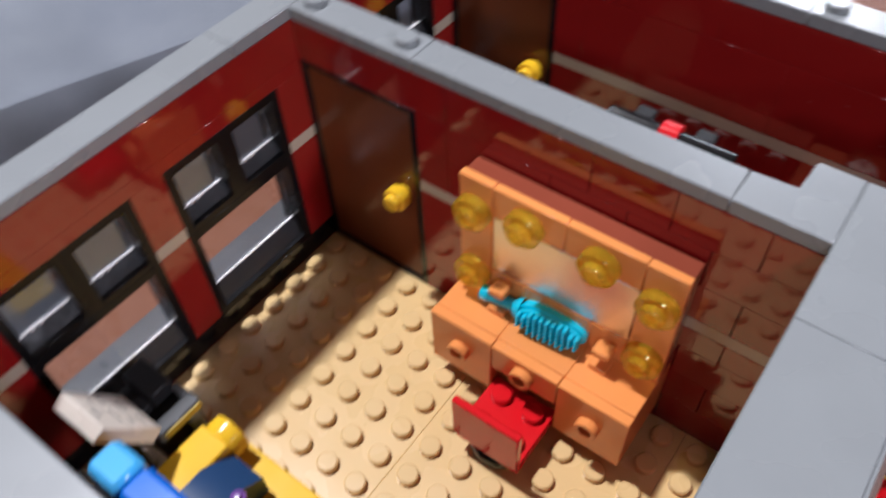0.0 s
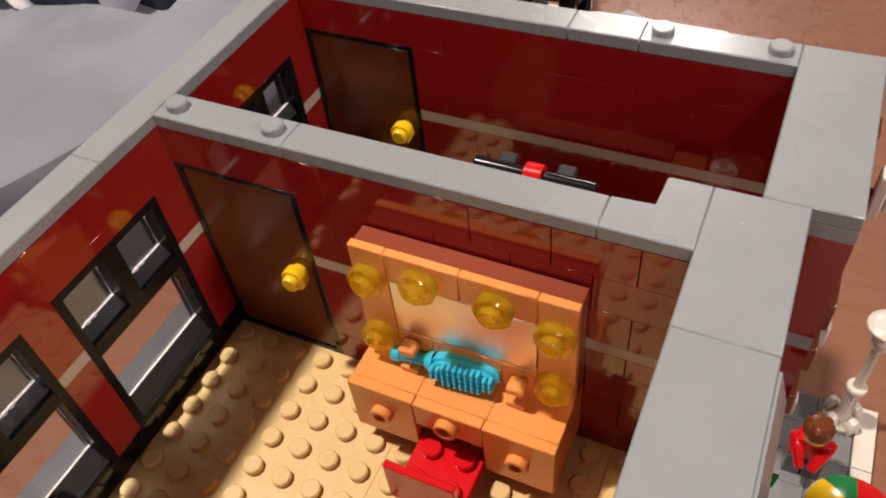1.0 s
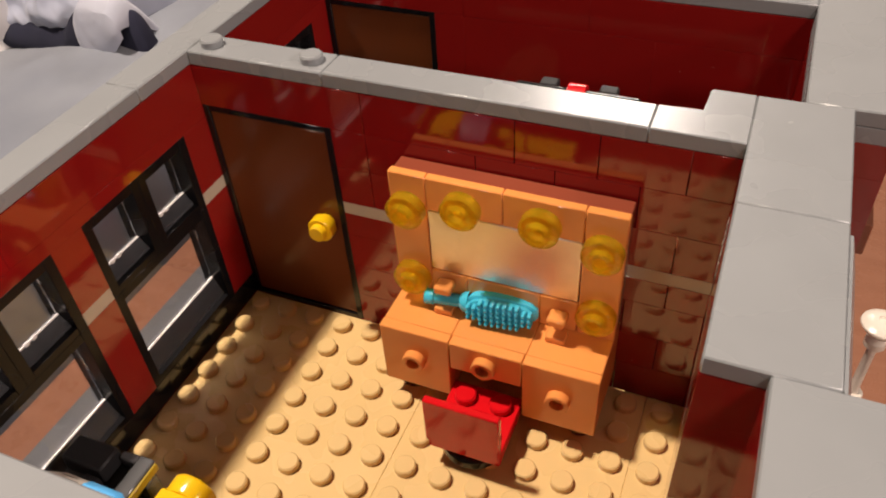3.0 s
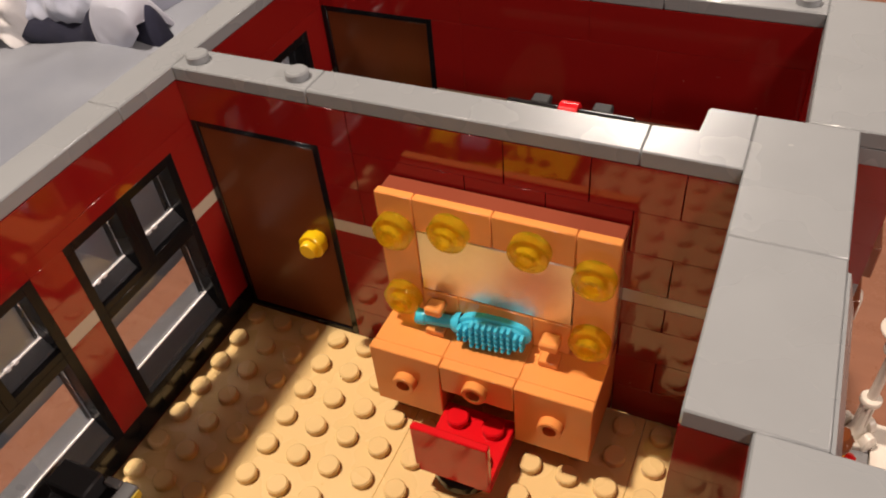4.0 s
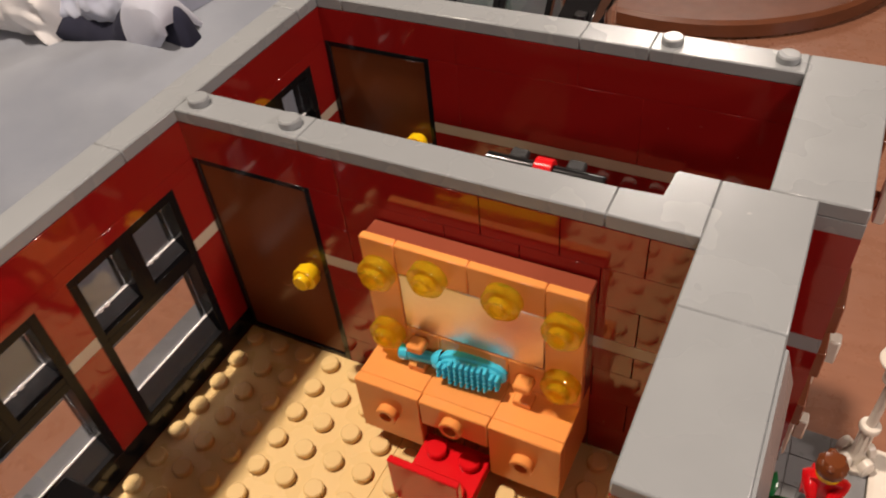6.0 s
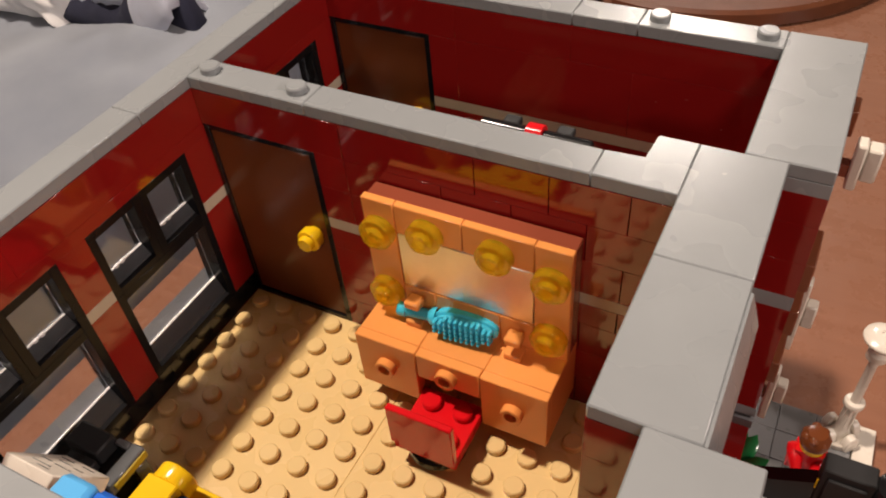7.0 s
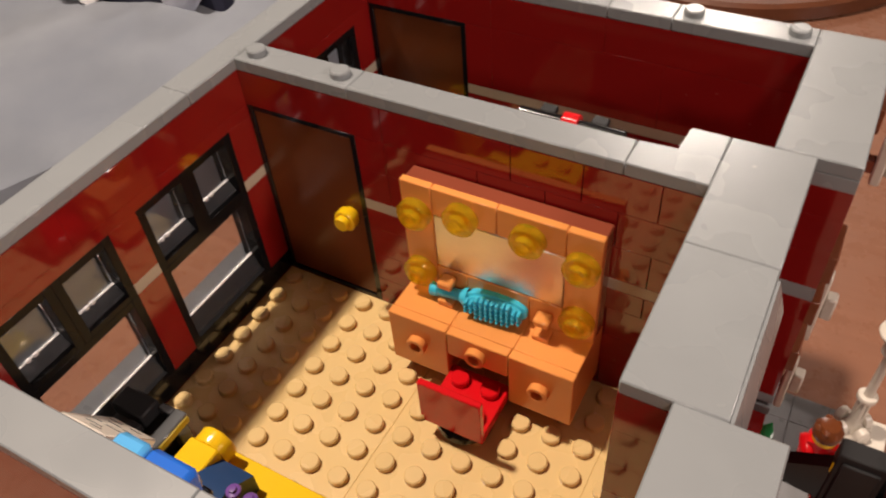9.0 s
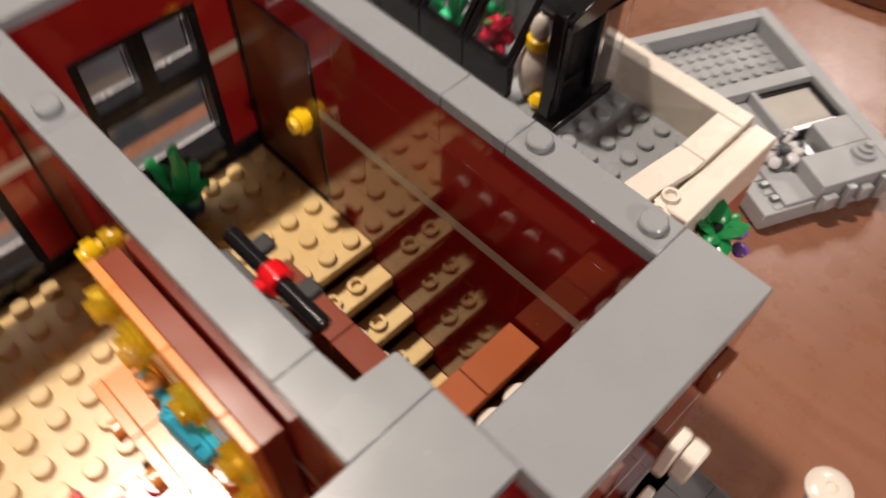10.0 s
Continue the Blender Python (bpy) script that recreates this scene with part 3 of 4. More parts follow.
def build_sewing_corner():
    d = thing("pattern_board", "tilted off-white plastic board printed with small dark marks", "drawing board", (1.2, -9.5, 0))
    low, high, thick = Vector((-8.95, 3.05)), Vector((-9.95, 4.72)), 0.42
    along = (high - low).normalized()
    up = Vector((-along.y, along.x)) * -1.0
    x0, x1 = 0.36, 1.92
    bm = bmesh.new()
    prism(bm, [low, high, high - up * thick, low - up * thick], "x", x0, x1)
    bmesh.ops.bevel(bm, geom=[e for e in bm.edges], offset=0.03 * U, segments=1, affect="EDGES")
    part("board", bm, WHITE, d)
    m = Matrix(((1, 0, 0, x0), (0, along.x, up.x, low.x), (0, along.y, up.y, low.y), (0, 0, 0, 1)))
    for x, y, w, h in ((0.15, 0.3, 0.45, 0.05), (0.85, 0.25, 0.4, 0.06), (0.4, 0.62, 0.45, 0.05), (1.0, 0.7, 0.3, 0.05), (0.2, 1.0, 0.35, 0.06), (0.7, 1.05, 0.55, 0.05), (0.35, 1.42, 0.6, 0.05), (0.75, 1.65, 0.4, 0.05)):
        bm = bmesh.new()
        box(bm, x, y, 0.0, x + w, y + h, 0.008, 0.002)
        for v in bm.verts:
            v.co = (m @ (v.co / U)) * U
        part("print_mark", bm, DKGREY, d, "faded dark printed mark")
    block("stand", d, BLACK, 0.8, -10.2, 0.0, 1.6, -9.5, 3.4, 0.04, "black plastic stand")

    s = thing("sewing_machine", "black plastic sewing machine with grey bracket and thin yellow edge", "sewing machine", (0.3, -8.3, 0))
    block("base", s, MATTEBLACK, -0.55, -8.95, 0, 1.15, -7.75, 2.05, 0.05)
    block("arm", s, MATTEBLACK, -0.5, -8.5, 2.05, 0.7, -7.8, 2.6, 0.05)
    block("needle_head", s, MATTEBLACK, 0.25, -8.85, 2.05, 0.7, -8.55, 2.4, 0.04)
    block("bracket", s, DKGREY, 1.2, -9.05, 2.0, 1.62, -7.7, 2.42, 0.04, "dark grey bracket plate")
    block("bracket", s, DKGREY, 0.72, -7.95, 2.05, 1.2, -7.72, 2.42, 0.04, "dark grey bracket plate")
    block("bracket_leg", s, DKGREY, 1.25, -8.2, 0.0, 1.6, -7.8, 2.0, 0.04)
    block("edge", s, MUSTARD, 1.63, -8.9, 2.15, 1.70, -7.75, 2.38, 0.02, "dull yellow edge tile")

    y = thing("yellow_bench", "yellow plastic bench with navy slope brick and purple flowers", "bench", (4, -8.6, 0))
    bm = bmesh.new()
    box(bm, 2.4, -10.4, 0.4, 7.2, -7.5, 0.95, 0.04)
    stud(bm, 5.4, -8.3, 0.95)
    stud(bm, 6.4, -8.3, 0.95)
    part("plate", bm, YELLOW, y)
    block("leg", y, YELLOW, 2.8, -10.2, 0.0, 3.6, -8.0, 0.4)
    block("leg", y, YELLOW, 6.2, -10.2, 0.0, 7.0, -8.0, 0.4)
    bm = bmesh.new()
    prism(bm, [(-9.7, 0.95), (-8.15, 0.95), (-8.15, 1.7), (-9.0, 2.3), (-9.7, 2.3)], "x", 3.05, 4.15)
    part("slope", bm, NAVY, y, "navy blue slope brick")
    for px in (4.4, 4.95, 5.5):
        bm = bmesh.new()
        lathe(bm, [(0.06, 0.95), (0.06, 2.4), (0.2, 2.42), (0.22, 2.47), (0.2, 2.52), (0.12, 2.54), (0.1, 2.62), (0, 2.63)], Matrix.Translation((px, -9.0, 0)), 10)
        part("flower", bm, PURPLE, y, "small purple flower")
    r = thing("cloth_roll", "yellow plastic fabric roll with a round end flange", "fabric roll", (2.7, -9.0, 0.95), group="fabric rolls")
    block("roll", r, YELLOW, 2.02, -10.3, 0.96, 3.03, -8.1, 2.12, 0.05)
    bm = bmesh.new()
    m = Matrix.Translation((2.53, -8.1, 1.6)) @ Matrix.Rotation(radians(-90), 4, "X")
    lathe(bm, [(0, -0.05), (0.56, -0.02), (0.58, 0.02), (0.58, 0.42), (0.54, 0.47), (0, 0.47)], m, 28)
    part("flange", bm, YELLOW, r, "round yellow end flange")
    rack = thing("fabric_rack", "black plastic rack standing against the wall holding fabric rolls", "rack", (5.4, -11.0, 0))
    block("panel", rack, BLACK, 3.3, -11.12, 0.0, 5.7, -10.95, 6.2, 0.04)
    block("shelf", rack, BLACK, 3.3, -10.95, 5.3, 5.7, -10.1, 5.5, 0.04)
    block("foot", rack, BLACK, 3.6, -10.95, 0.0, 5.8, -10.6, 0.3, 0.04)
    for x0, x1, mat, name in ((3.35, 4.3, SKYBLUE, "sky blue"), (4.31, 5.6, BLUE, "bright blue")):
        r = thing("cloth_roll", name + " plastic fabric roll lying on the rack by the wall", "fabric roll", (x0, -10.46, 5.5), group="fabric rolls")
        bm = bmesh.new()
        box(bm, x0, -10.88, 5.51, x1, -10.1, 6.32, 0.13)
        part("roll", bm, mat, r)


build_sewing_corner()


# ---- stair room things ----
def build_stairs():
    s = thing("staircase", "tan studded plastic steps going down beside a dark red wall", "stairs", (8, 5, -8))
    for k in range(7):
        x, z = 5 + k, -0.9 - 1.2 * k
        bm = bmesh.new()
        box(bm, x, 3.9, z - 0.5, x + 1.0, 6.98, z, 0.02)
        for yy in (4.8, 5.8):
            lathe(bm, [(0.18, 0.0), (0.18, 0.21), (0.30, 0.21), (0.30, -0.02)], Matrix.Translation((x + 0.5, yy, z)), 14)
        part("step", bm, TAN, s)
    bm = bmesh.new()
    for k in range(7):
        box(bm, 5 + k, 3.3, STREET, 6 + k, 3.88, -0.42 - 1.2 * k, 0.02)
    part("stringer", bm, DKRED, s)
    for k in range(2):
        block("rail_tile", s, REDBROWN, (5.0, 8.01)[k], 3.0, -0.4, (7.99, 10.9)[k], 3.88, 2.3, 0.03)
    for k in range(5):
        bm = bmesh.new()
        m = Matrix.Translation((6.15 + k, 3.88, 1.5)) @ Matrix.Rotation(radians(-90), 4, "X")
        lathe(bm, [(0.3, -0.02), (0.3, 0.17), (0.27, 0.2), (0.18, 0.2), (0.18, 0.04), (0, 0.04)], m, 16)
        part("rail_peg", bm, WHITE, s, "off-white hollow peg on the rail")


def build_coat_bar():
    b = thing("wall_bar", "black plastic bar with red clip and small pegs on the wall", "coat rail", (9, 1.45, 8.4))
    bm = bmesh.new()
    lathe(bm, [(0, -1.5), (0.15, -1.5), (0.19, -1.46), (0.19, 1.46), (0.15, 1.5), (0, 1.5)], Matrix.Translation((9.05, 1.5, 8.34)) @ Matrix.Rotation(radians(90), 4, "Y"), 18)
    part("bar", bm, BLACK, b)
    block("rear_plate", b, DKGREY, 7.7, 1.02, 8.0, 10.4, 1.28, 8.2, 0.04, "dark grey plate along the wall")
    bm = bmesh.new()
    lathe(bm, [(0.30, -0.22), (0.32, -0.2), (0.32, 0.2), (0.30, 0.22), (0.195, 0.22), (0.195, -0.22)], Matrix.Translation((9.05, 1.5, 8.34)) @ Matrix.Rotation(radians(90), 4, "Y"), 20)
    part("clip", bm, RED, b, "red plastic clip ring")
    block("holder", b, RED, 8.93, 1.0, 8.25, 9.17, 1.25, 8.5, 0.03)
    for x in (8.3, 9.75):
        block("peg", b, MATTEBLACK, x - 0.22, 1.6, 8.28, x + 0.22, 1.98, 8.5, 0.04, "black peg")


def build_side_table():
    t = thing("side_cabinet", "rust-orange plastic cabinet with smooth top beside the stairs", "cabinet", (11.7, 5.4, -0.4))
    block("top", t, RUST, 11.0, 4.9, 2.1, 12.1, 6.9, 2.5, 0.03)
    block("top", t, RUST, 11.0, 3.6, 2.1, 12.1, 4.88, 2.5, 0.03)
    block("body", t, BROWN, 11.0, 3.7, STREET, 11.9, 6.8, 2.1, 0.03)
    for yy in (3.6, 4.6, 5.6):
        bm = bmesh.new()
        lathe(bm, [(0.46, 0.0), (0.48, 0.04), (0.48, 0.36), (0.45, 0.4), (0.3, 0.4), (0.3, 0.58), (0.2, 0.6), (0.18, 0.3), (0, 0.3)], Matrix.Translation((12.65, yy, 1.7)), 16)
        part("round_plate", bm, WHITE, t, "off-white hollow round plate")
    block("shelf", t, BROWN, 12.12, 2.1, 1.3, 13.9, 6.9, 1.7, 0.03)


def build_plant():
    p = thing("potted_plant", "dark green plastic leaf plant in a small navy pot", "plant", (-0.25, 3.5, 0))
    bm = bmesh.new()
    lathe(bm, [(0, 0), (0.34, 0), (0.48, 0.1), (0.48, 0.9), (0.42, 1.0), (0, 1.0)], Matrix.Translation((-0.25, 3.5, 0)), 18)
    part("pot", bm, NAVY, p, "navy blue round pot")
    bm = bmesh.new()
    for k, (az, lean, ln) in enumerate(((20, 4, 2.5), (110, 48, 1.2), (205, 42, 1.7), (300, 50, 1.4), (60, 62, 1.0), (255, 66, 1.1), (350, 58, 1.3))):
        m = Matrix.Translation((-0.25, 3.5, 0.8)) @ Matrix.Rotation(radians(az), 4, "Z") @ Matrix.Rotation(radians(lean), 4, "Y") @ Matrix.Diagonal((0.5, 1.2, 1, 1))
        lathe(bm, [(0.12, 0), (0.34, ln * 0.25), (0.30, ln * 0.55), (0.17, ln * 0.75), (0.2, ln * 0.92), (0, ln)], m, 9)
    part("leaves", bm, GREEN, p, "thick dark green leaves")


build_stairs()
build_coat_bar()
build_side_table()
build_plant()


# ---- street side ----
def build_street():
    ground = setting("pavement", "grey smooth plastic pavement tiles along the toy building", "pavement")
    block("baseplate", ground, DKGREY, -5, -16, TABLE, 15, 9, STREET - 0.4, 0.03)
    block("baseplate", ground, DKGREY, 15.01, -16, TABLE, 23.3, 18.4, STREET - 0.4, 0.03)
    tile = bmesh.new()
    box(tile, 0, 0, -0.4, 1.98, 1.98, 0, 0.03)
    me = mesh_of("paving_tile", tile, plastic("pavement_grey_plastic", (0.20, 0.205, 0.21), 0.3))
    for i in range(3):
        for j in range(17):
            ob = new("paving_tile", me)
            ob.parent = ground
            ob.location = Vector((16.2 + 2 * i, -15.6 + 2 * j, STREET)) * U
    for j in range(8):
        block("kerb_tile", ground, WHITE, 22.25, -13.5 + 4 * j, STREET - 0.4, 23.3, -9.54 + 4 * j, STREET + 0.1, 0.03, "off-white kerb tile")


def build_street_lamp():
    at = (21.4, 17.3, STREET)
    s = thing("street_lamp", "off-white plastic street lamp with wide round shade on the pavement", "street lamp", at)
    T = Matrix.Translation(at)
    bm = bmesh.new()
    lathe(bm, [(0.0, 0), (0.98, 0), (1.0, 0.05), (1.0, 0.35), (0.96, 0.4), (0.62, 0.44), (0.5, 0.6), (0.42, 1.0)], T, 24)
    part("base", bm, WHITE, s)
    for k in range(4):
        bm = bmesh.new()
        a = math.pi / 4 + k * math.pi / 2
        m = T @ Matrix.Rotation(a, 4, "Z") @ Matrix.Translation((0.78, 0, 0.38)) @ Matrix.Rotation(radians(90), 4, "Y")
        lathe(bm, [(0, -0.24), (0.40, -0.22), (0.45, -0.17), (0.45, 0.2), (0.40, 0.26), (0, 0.28)], m @ Matrix.Diagonal((1.5, 1, 1, 1)), 18)
        part("foot_flange", bm, WHITE, s)
    bm = bmesh.new()
    lathe(bm, [(0.42, 0.9), (0.34, 1.4), (0.30, 2.9), (0.30, 3.1)], T, 12)
    for k in range(8):
        a = k * math.pi / 4
        lathe(bm, [(0.06, 1.0), (0.06, 2.95)], T @ Matrix.Translation((0.33 * math.cos(a), 0.33 * math.sin(a), 0)), 6)
    part("fluted_foot", bm, WHITE, s)
    bm = bmesh.new()
    lathe(bm, [(0.3, 3.05), (0.5, 3.08), (0.54, 3.14), (0.54, 3.42), (0.5, 3.48), (0.27, 3.52)], T, 20)
    part("collar", bm, WHITE, s)
    bm = bmesh.new()
    lathe(bm, [(0.27, 3.4), (0.25, 4.2), (0.235, 7.2), (0.3, 7.3)], T, 14)
    part("post", bm, WHITE, s)
    bm = bmesh.new()
    lathe(bm, [(0.26, 7.1), (0.5, 7.16), (0.52, 7.2), (0.52, 7.6), (0.44, 7.7), (0.42, 8.2)], T, 20)
    part("socket", bm, WHITE, s)
    bm = bmesh.new()
    lathe(bm, [(0.42, 8.05), (0.7, 8.2), (0.98, 8.55), (1.03, 8.66), (1.01, 8.74), (0.8, 8.9), (0.45, 8.99), (0.28, 9.0), (0.22, 8.9), (0.1, 8.9), (0, 8.92)], T, 32)
    part("shade", bm, WHITE, s, "wide rounded off-white lamp shade")


def build_figure():
    """A toy figure as one plain shape."""
    bm = bmesh.new()
    x, y, z = 19.8, 13.5, STREET
    box(bm, x - 0.92, y - 0.5, z, x - 0.03, y + 0.5, z + 1.7, 0.06)
    box(bm, x + 0.03, y - 0.5, z, x + 0.92, y + 0.5, z + 1.7, 0.06)
    prism(bm, [(x - 0.95, z + 1.7), (x + 0.95, z + 1.7), (x + 0.72, z + 3.3), (x - 0.72, z + 3.3)], "y", y - 0.45, y + 0.45)
    T = Matrix.Translation((x, y, z))
    lathe(bm, [(0.3, 3.3), (0.6, 3.36), (0.64, 3.5), (0.64, 3.75), (0.72, 3.8), (0.76, 4.05), (0.70, 4.4), (0.48, 4.7), (0, 4.82)], T, 18)
    for k in range(7):
        a = k * 0.9
        lathe(bm, [(0, -0.22), (0.2, -0.12), (0.24, 0.04), (0.12, 0.2), (0, 0.24)], T @ Matrix.Translation((0.52 * math.cos(a), 0.52 * math.sin(a), 4.3 + 0.12 * (k % 3))), 8)
    for side in (-1, 1):
        arm = T @ Matrix.Translation((side * 0.85, 0, 3.1)) @ Matrix.Rotation(radians(side * 24), 4, "Y") @ Matrix.Rotation(radians(-38), 4, "X")
        lathe(bm, [(0, 0.2), (0.28, 0.1), (0.36, -0.2), (0.34, -0.9), (0.28, -1.25)], arm @ Matrix.Rotation(math.pi, 4, "X") @ Matrix.Diagonal((1, 1, -1, 1)), 12)
        lathe(bm, [(0.16, -1.2), (0.27, -1.3), (0.27, -1.7), (0.2, -1.8), (0, -1.8)], arm @ Matrix.Rotation(math.pi, 4, "X") @ Matrix.Diagonal((1, 1, -1, 1)), 12)
    fig = part("toy_figure", bm, RED, None)
    for mt in (BROWN, DKGREY, YELLOW):
        fig.data.materials.append(mt)
    for p in fig.data.polygons:
        h, d = p.center.z / U - z, abs(p.center.x / U - x)
        hand = d > 0.95 and h < 2.25 and p.center.y / U < y + 2
        p.material_index = 1 if h > 3.78 else (3 if 3.32 < h <= 3.78 or hand else (2 if h < 1.7 else 0))
    tagged(fig, "small plastic toy figure in bright red top with brown hair", "toy figure")


def build_parasol():
    at = (21.6, 9.0, STREET)
    ob = thing("parasol", "round plastic parasol with yellow, green and red segments on a pole", "parasol", at)
    T = Matrix.Translation(at)
    bm = bmesh.new()
    lathe(bm, [(0.95, 0), (0.95, 0.3), (0.3, 0.42), (0.2, 0.6), (0.2, 4.7), (0.3, 4.75), (0.3, 5.0)], T, 16)
    part("pole", bm, WHITE, ob)
    for k in range(8):
        bm = bmesh.new()
        rings = []
        for r, h in ((2.02, 4.62), (2.05, 4.72), (1.9, 4.86), (1.3, 5.16), (0.6, 5.34), (0.22, 5.38)):
            rings.append([bm.verts.new((T @ Vector((r * math.cos(a), r * math.sin(a), h))) * U) for a in [(k + q / 5) * math.pi / 4 for q in range(6)]])
        rings.append([bm.verts.new((T @ Vector((1.85 * math.cos(a), 1.85 * math.sin(a), 4.62))) * U) for a in [(k + q / 5) * math.pi / 4 for q in range(6)]])
        rings.insert(0, rings.pop())
        for a, b in zip(rings, rings[1:]):
            for q in range(5):
                bm.faces.new([a[q], a[q + 1], b[q + 1], b[q]]).smooth = True
        part("canopy_segment", bm, (YELLOW, RED, GREEN, YELLOW, RED, GREEN, YELLOW, GREEN)[k], ob)
    bm = bmesh.new()
    lathe(bm, [(1.84, 4.5), (2.06, 4.52), (2.1, 4.58), (2.06, 4.66), (1.84, 4.64)], T, 36)
    part("canopy_rim", bm, WHITE, ob, "off-white canopy rim")
    bm = bmesh.new()
    lathe(bm, [(0.28, 5.3), (0.28, 5.5), (0.2, 5.56), (0, 5.56)], T, 14)
    part("knob", bm, WHITE, ob)


def build_club_sign():
    s = thing("wall_sign", "tall black plastic facade sign with round trim and orange lights", "sign", (17.4, -1, -3))
    top = 2.5
    panel = block("panel", s, MATTEBLACK, 17.7, -1.2, -3.0, 18.9, -0.6, top, 0.04)
    block("edge_strip", panel, YELLOW, 17.66, -1.18, top - 0.9, 17.7, -1.12, top - 0.5, 0.01, "thin yellow edge strip")
    block("frame", s, MATTEBLACK, 17.85, -1.3, -2.6, 18.75, -1.2, top - 0.25, 0.03)
    for z in (top - 1.6, top - 4.4):
        bm = bmesh.new()
        prism(bm, [(16.0, z), (17.7, z + 0.9), (17.7, z - 0.7), (16.0, z - 0.4)], "y", -1.15, -0.75)
        part("arm", bm, BLACK, s)
    for k in range(5):
        bm = bmesh.new()
        lathe(bm, [(0.3, 0.0), (0.48, 0.04), (0.5, 0.1), (0.5, 0.78), (0.46, 0.86), (0.3, 0.9), (0.3, 1.2)], Matrix.Translation((19.35, -1.0, top - 0.9 - 1.2 * k)), 20)
        part("round_trim", bm, BLACK, s)
    for k in range(3):
        bm = bmesh.new()
        lathe(bm, [(0.2, 0.0), (0.44, 0.03), (0.48, 0.1), (0.48, 0.8), (0.4, 0.9), (0, 0.92)], Matrix.Translation((20.35, -1.0, top - 2.6 - 1.2 * k)), 18)
        part("light", bm, ORANGEGLASS, s, "clear orange plastic light")
    block("light_rail", s, BLACK, 19.8, -1.15, top - 5.4, 19.92, -0.85, top - 1.8, 0.03)


ORNAMENT = plastic("brick_brown_plastic", (0.21, 0.065, 0.028), 0.2)


def build_facade_ornaments():
    for z0, z1 in ((4.6, 5.55), (2.85, 3.8), (0.7, 1.6)):
        b = thing("facade_block", "reddish brown plastic ornament block on the facade", "ornament", (16.2, 2.5, z0), group="facade ornaments")
        block("block", b, ORNAMENT, 16.0, 2.4, z0, 16.26, 3.9, z1, 0.03)
    b = thing("facade_block", "reddish brown plastic ornament block on the facade", "ornament", (16.2, 6.8, 6.9), group="facade ornaments")
    block("block", b, ORNAMENT, 16.0, 6.3, 6.9, 16.25, 7.1, 7.7, 0.03)
    for y, z0, z1, zb in ((5.9, -1.6, 1.6, -0.4), (5.9, -5.7, -2.9, -4.6), (4.5, 6.5, 7.9, 6.8)):
        w = thing("window_bracket", "white plastic bracket with red-brown insert fixed to the facade", "bracket", (16.6, y, z0), group="facade brackets")
        block("arm", w, WHITE, 16.35, y, z0, 16.62, y + 0.5, z1, 0.05)
        block("hook", w, WHITE, 16.62, y + 0.05, zb, 17.0, y + 0.55, zb + 1.0, 0.06)
        block("insert", w, REDBROWN, 16.0, y + 0.1, zb, 16.35, y + 0.45, zb + 0.4, 0.03, "red-brown plastic insert")
    bm = bmesh.new()
    for k in range(5):
        m = Matrix.Translation((16.15, 3.6 + 0.4 * k, -6.2)) @ Matrix.Rotation(radians(30 + 40 * k), 4, "Z") @ Matrix.Rotation(radians(60), 4, "Y") @ Matrix.Diagonal((0.4, 1, 1, 1))
        lathe(bm, [(0.1, 0), (0.35, 0.4), (0.3, 0.9), (0, 1.3)], m, 8)
    ob = part("climbing_plant", bm, GREEN, None)
    tagged(ob, "dark green plastic leaves climbing the facade", "plant")


build_street()
build_street_lamp()
build_figure()
build_parasol()
build_club_sign()
build_facade_ornaments()


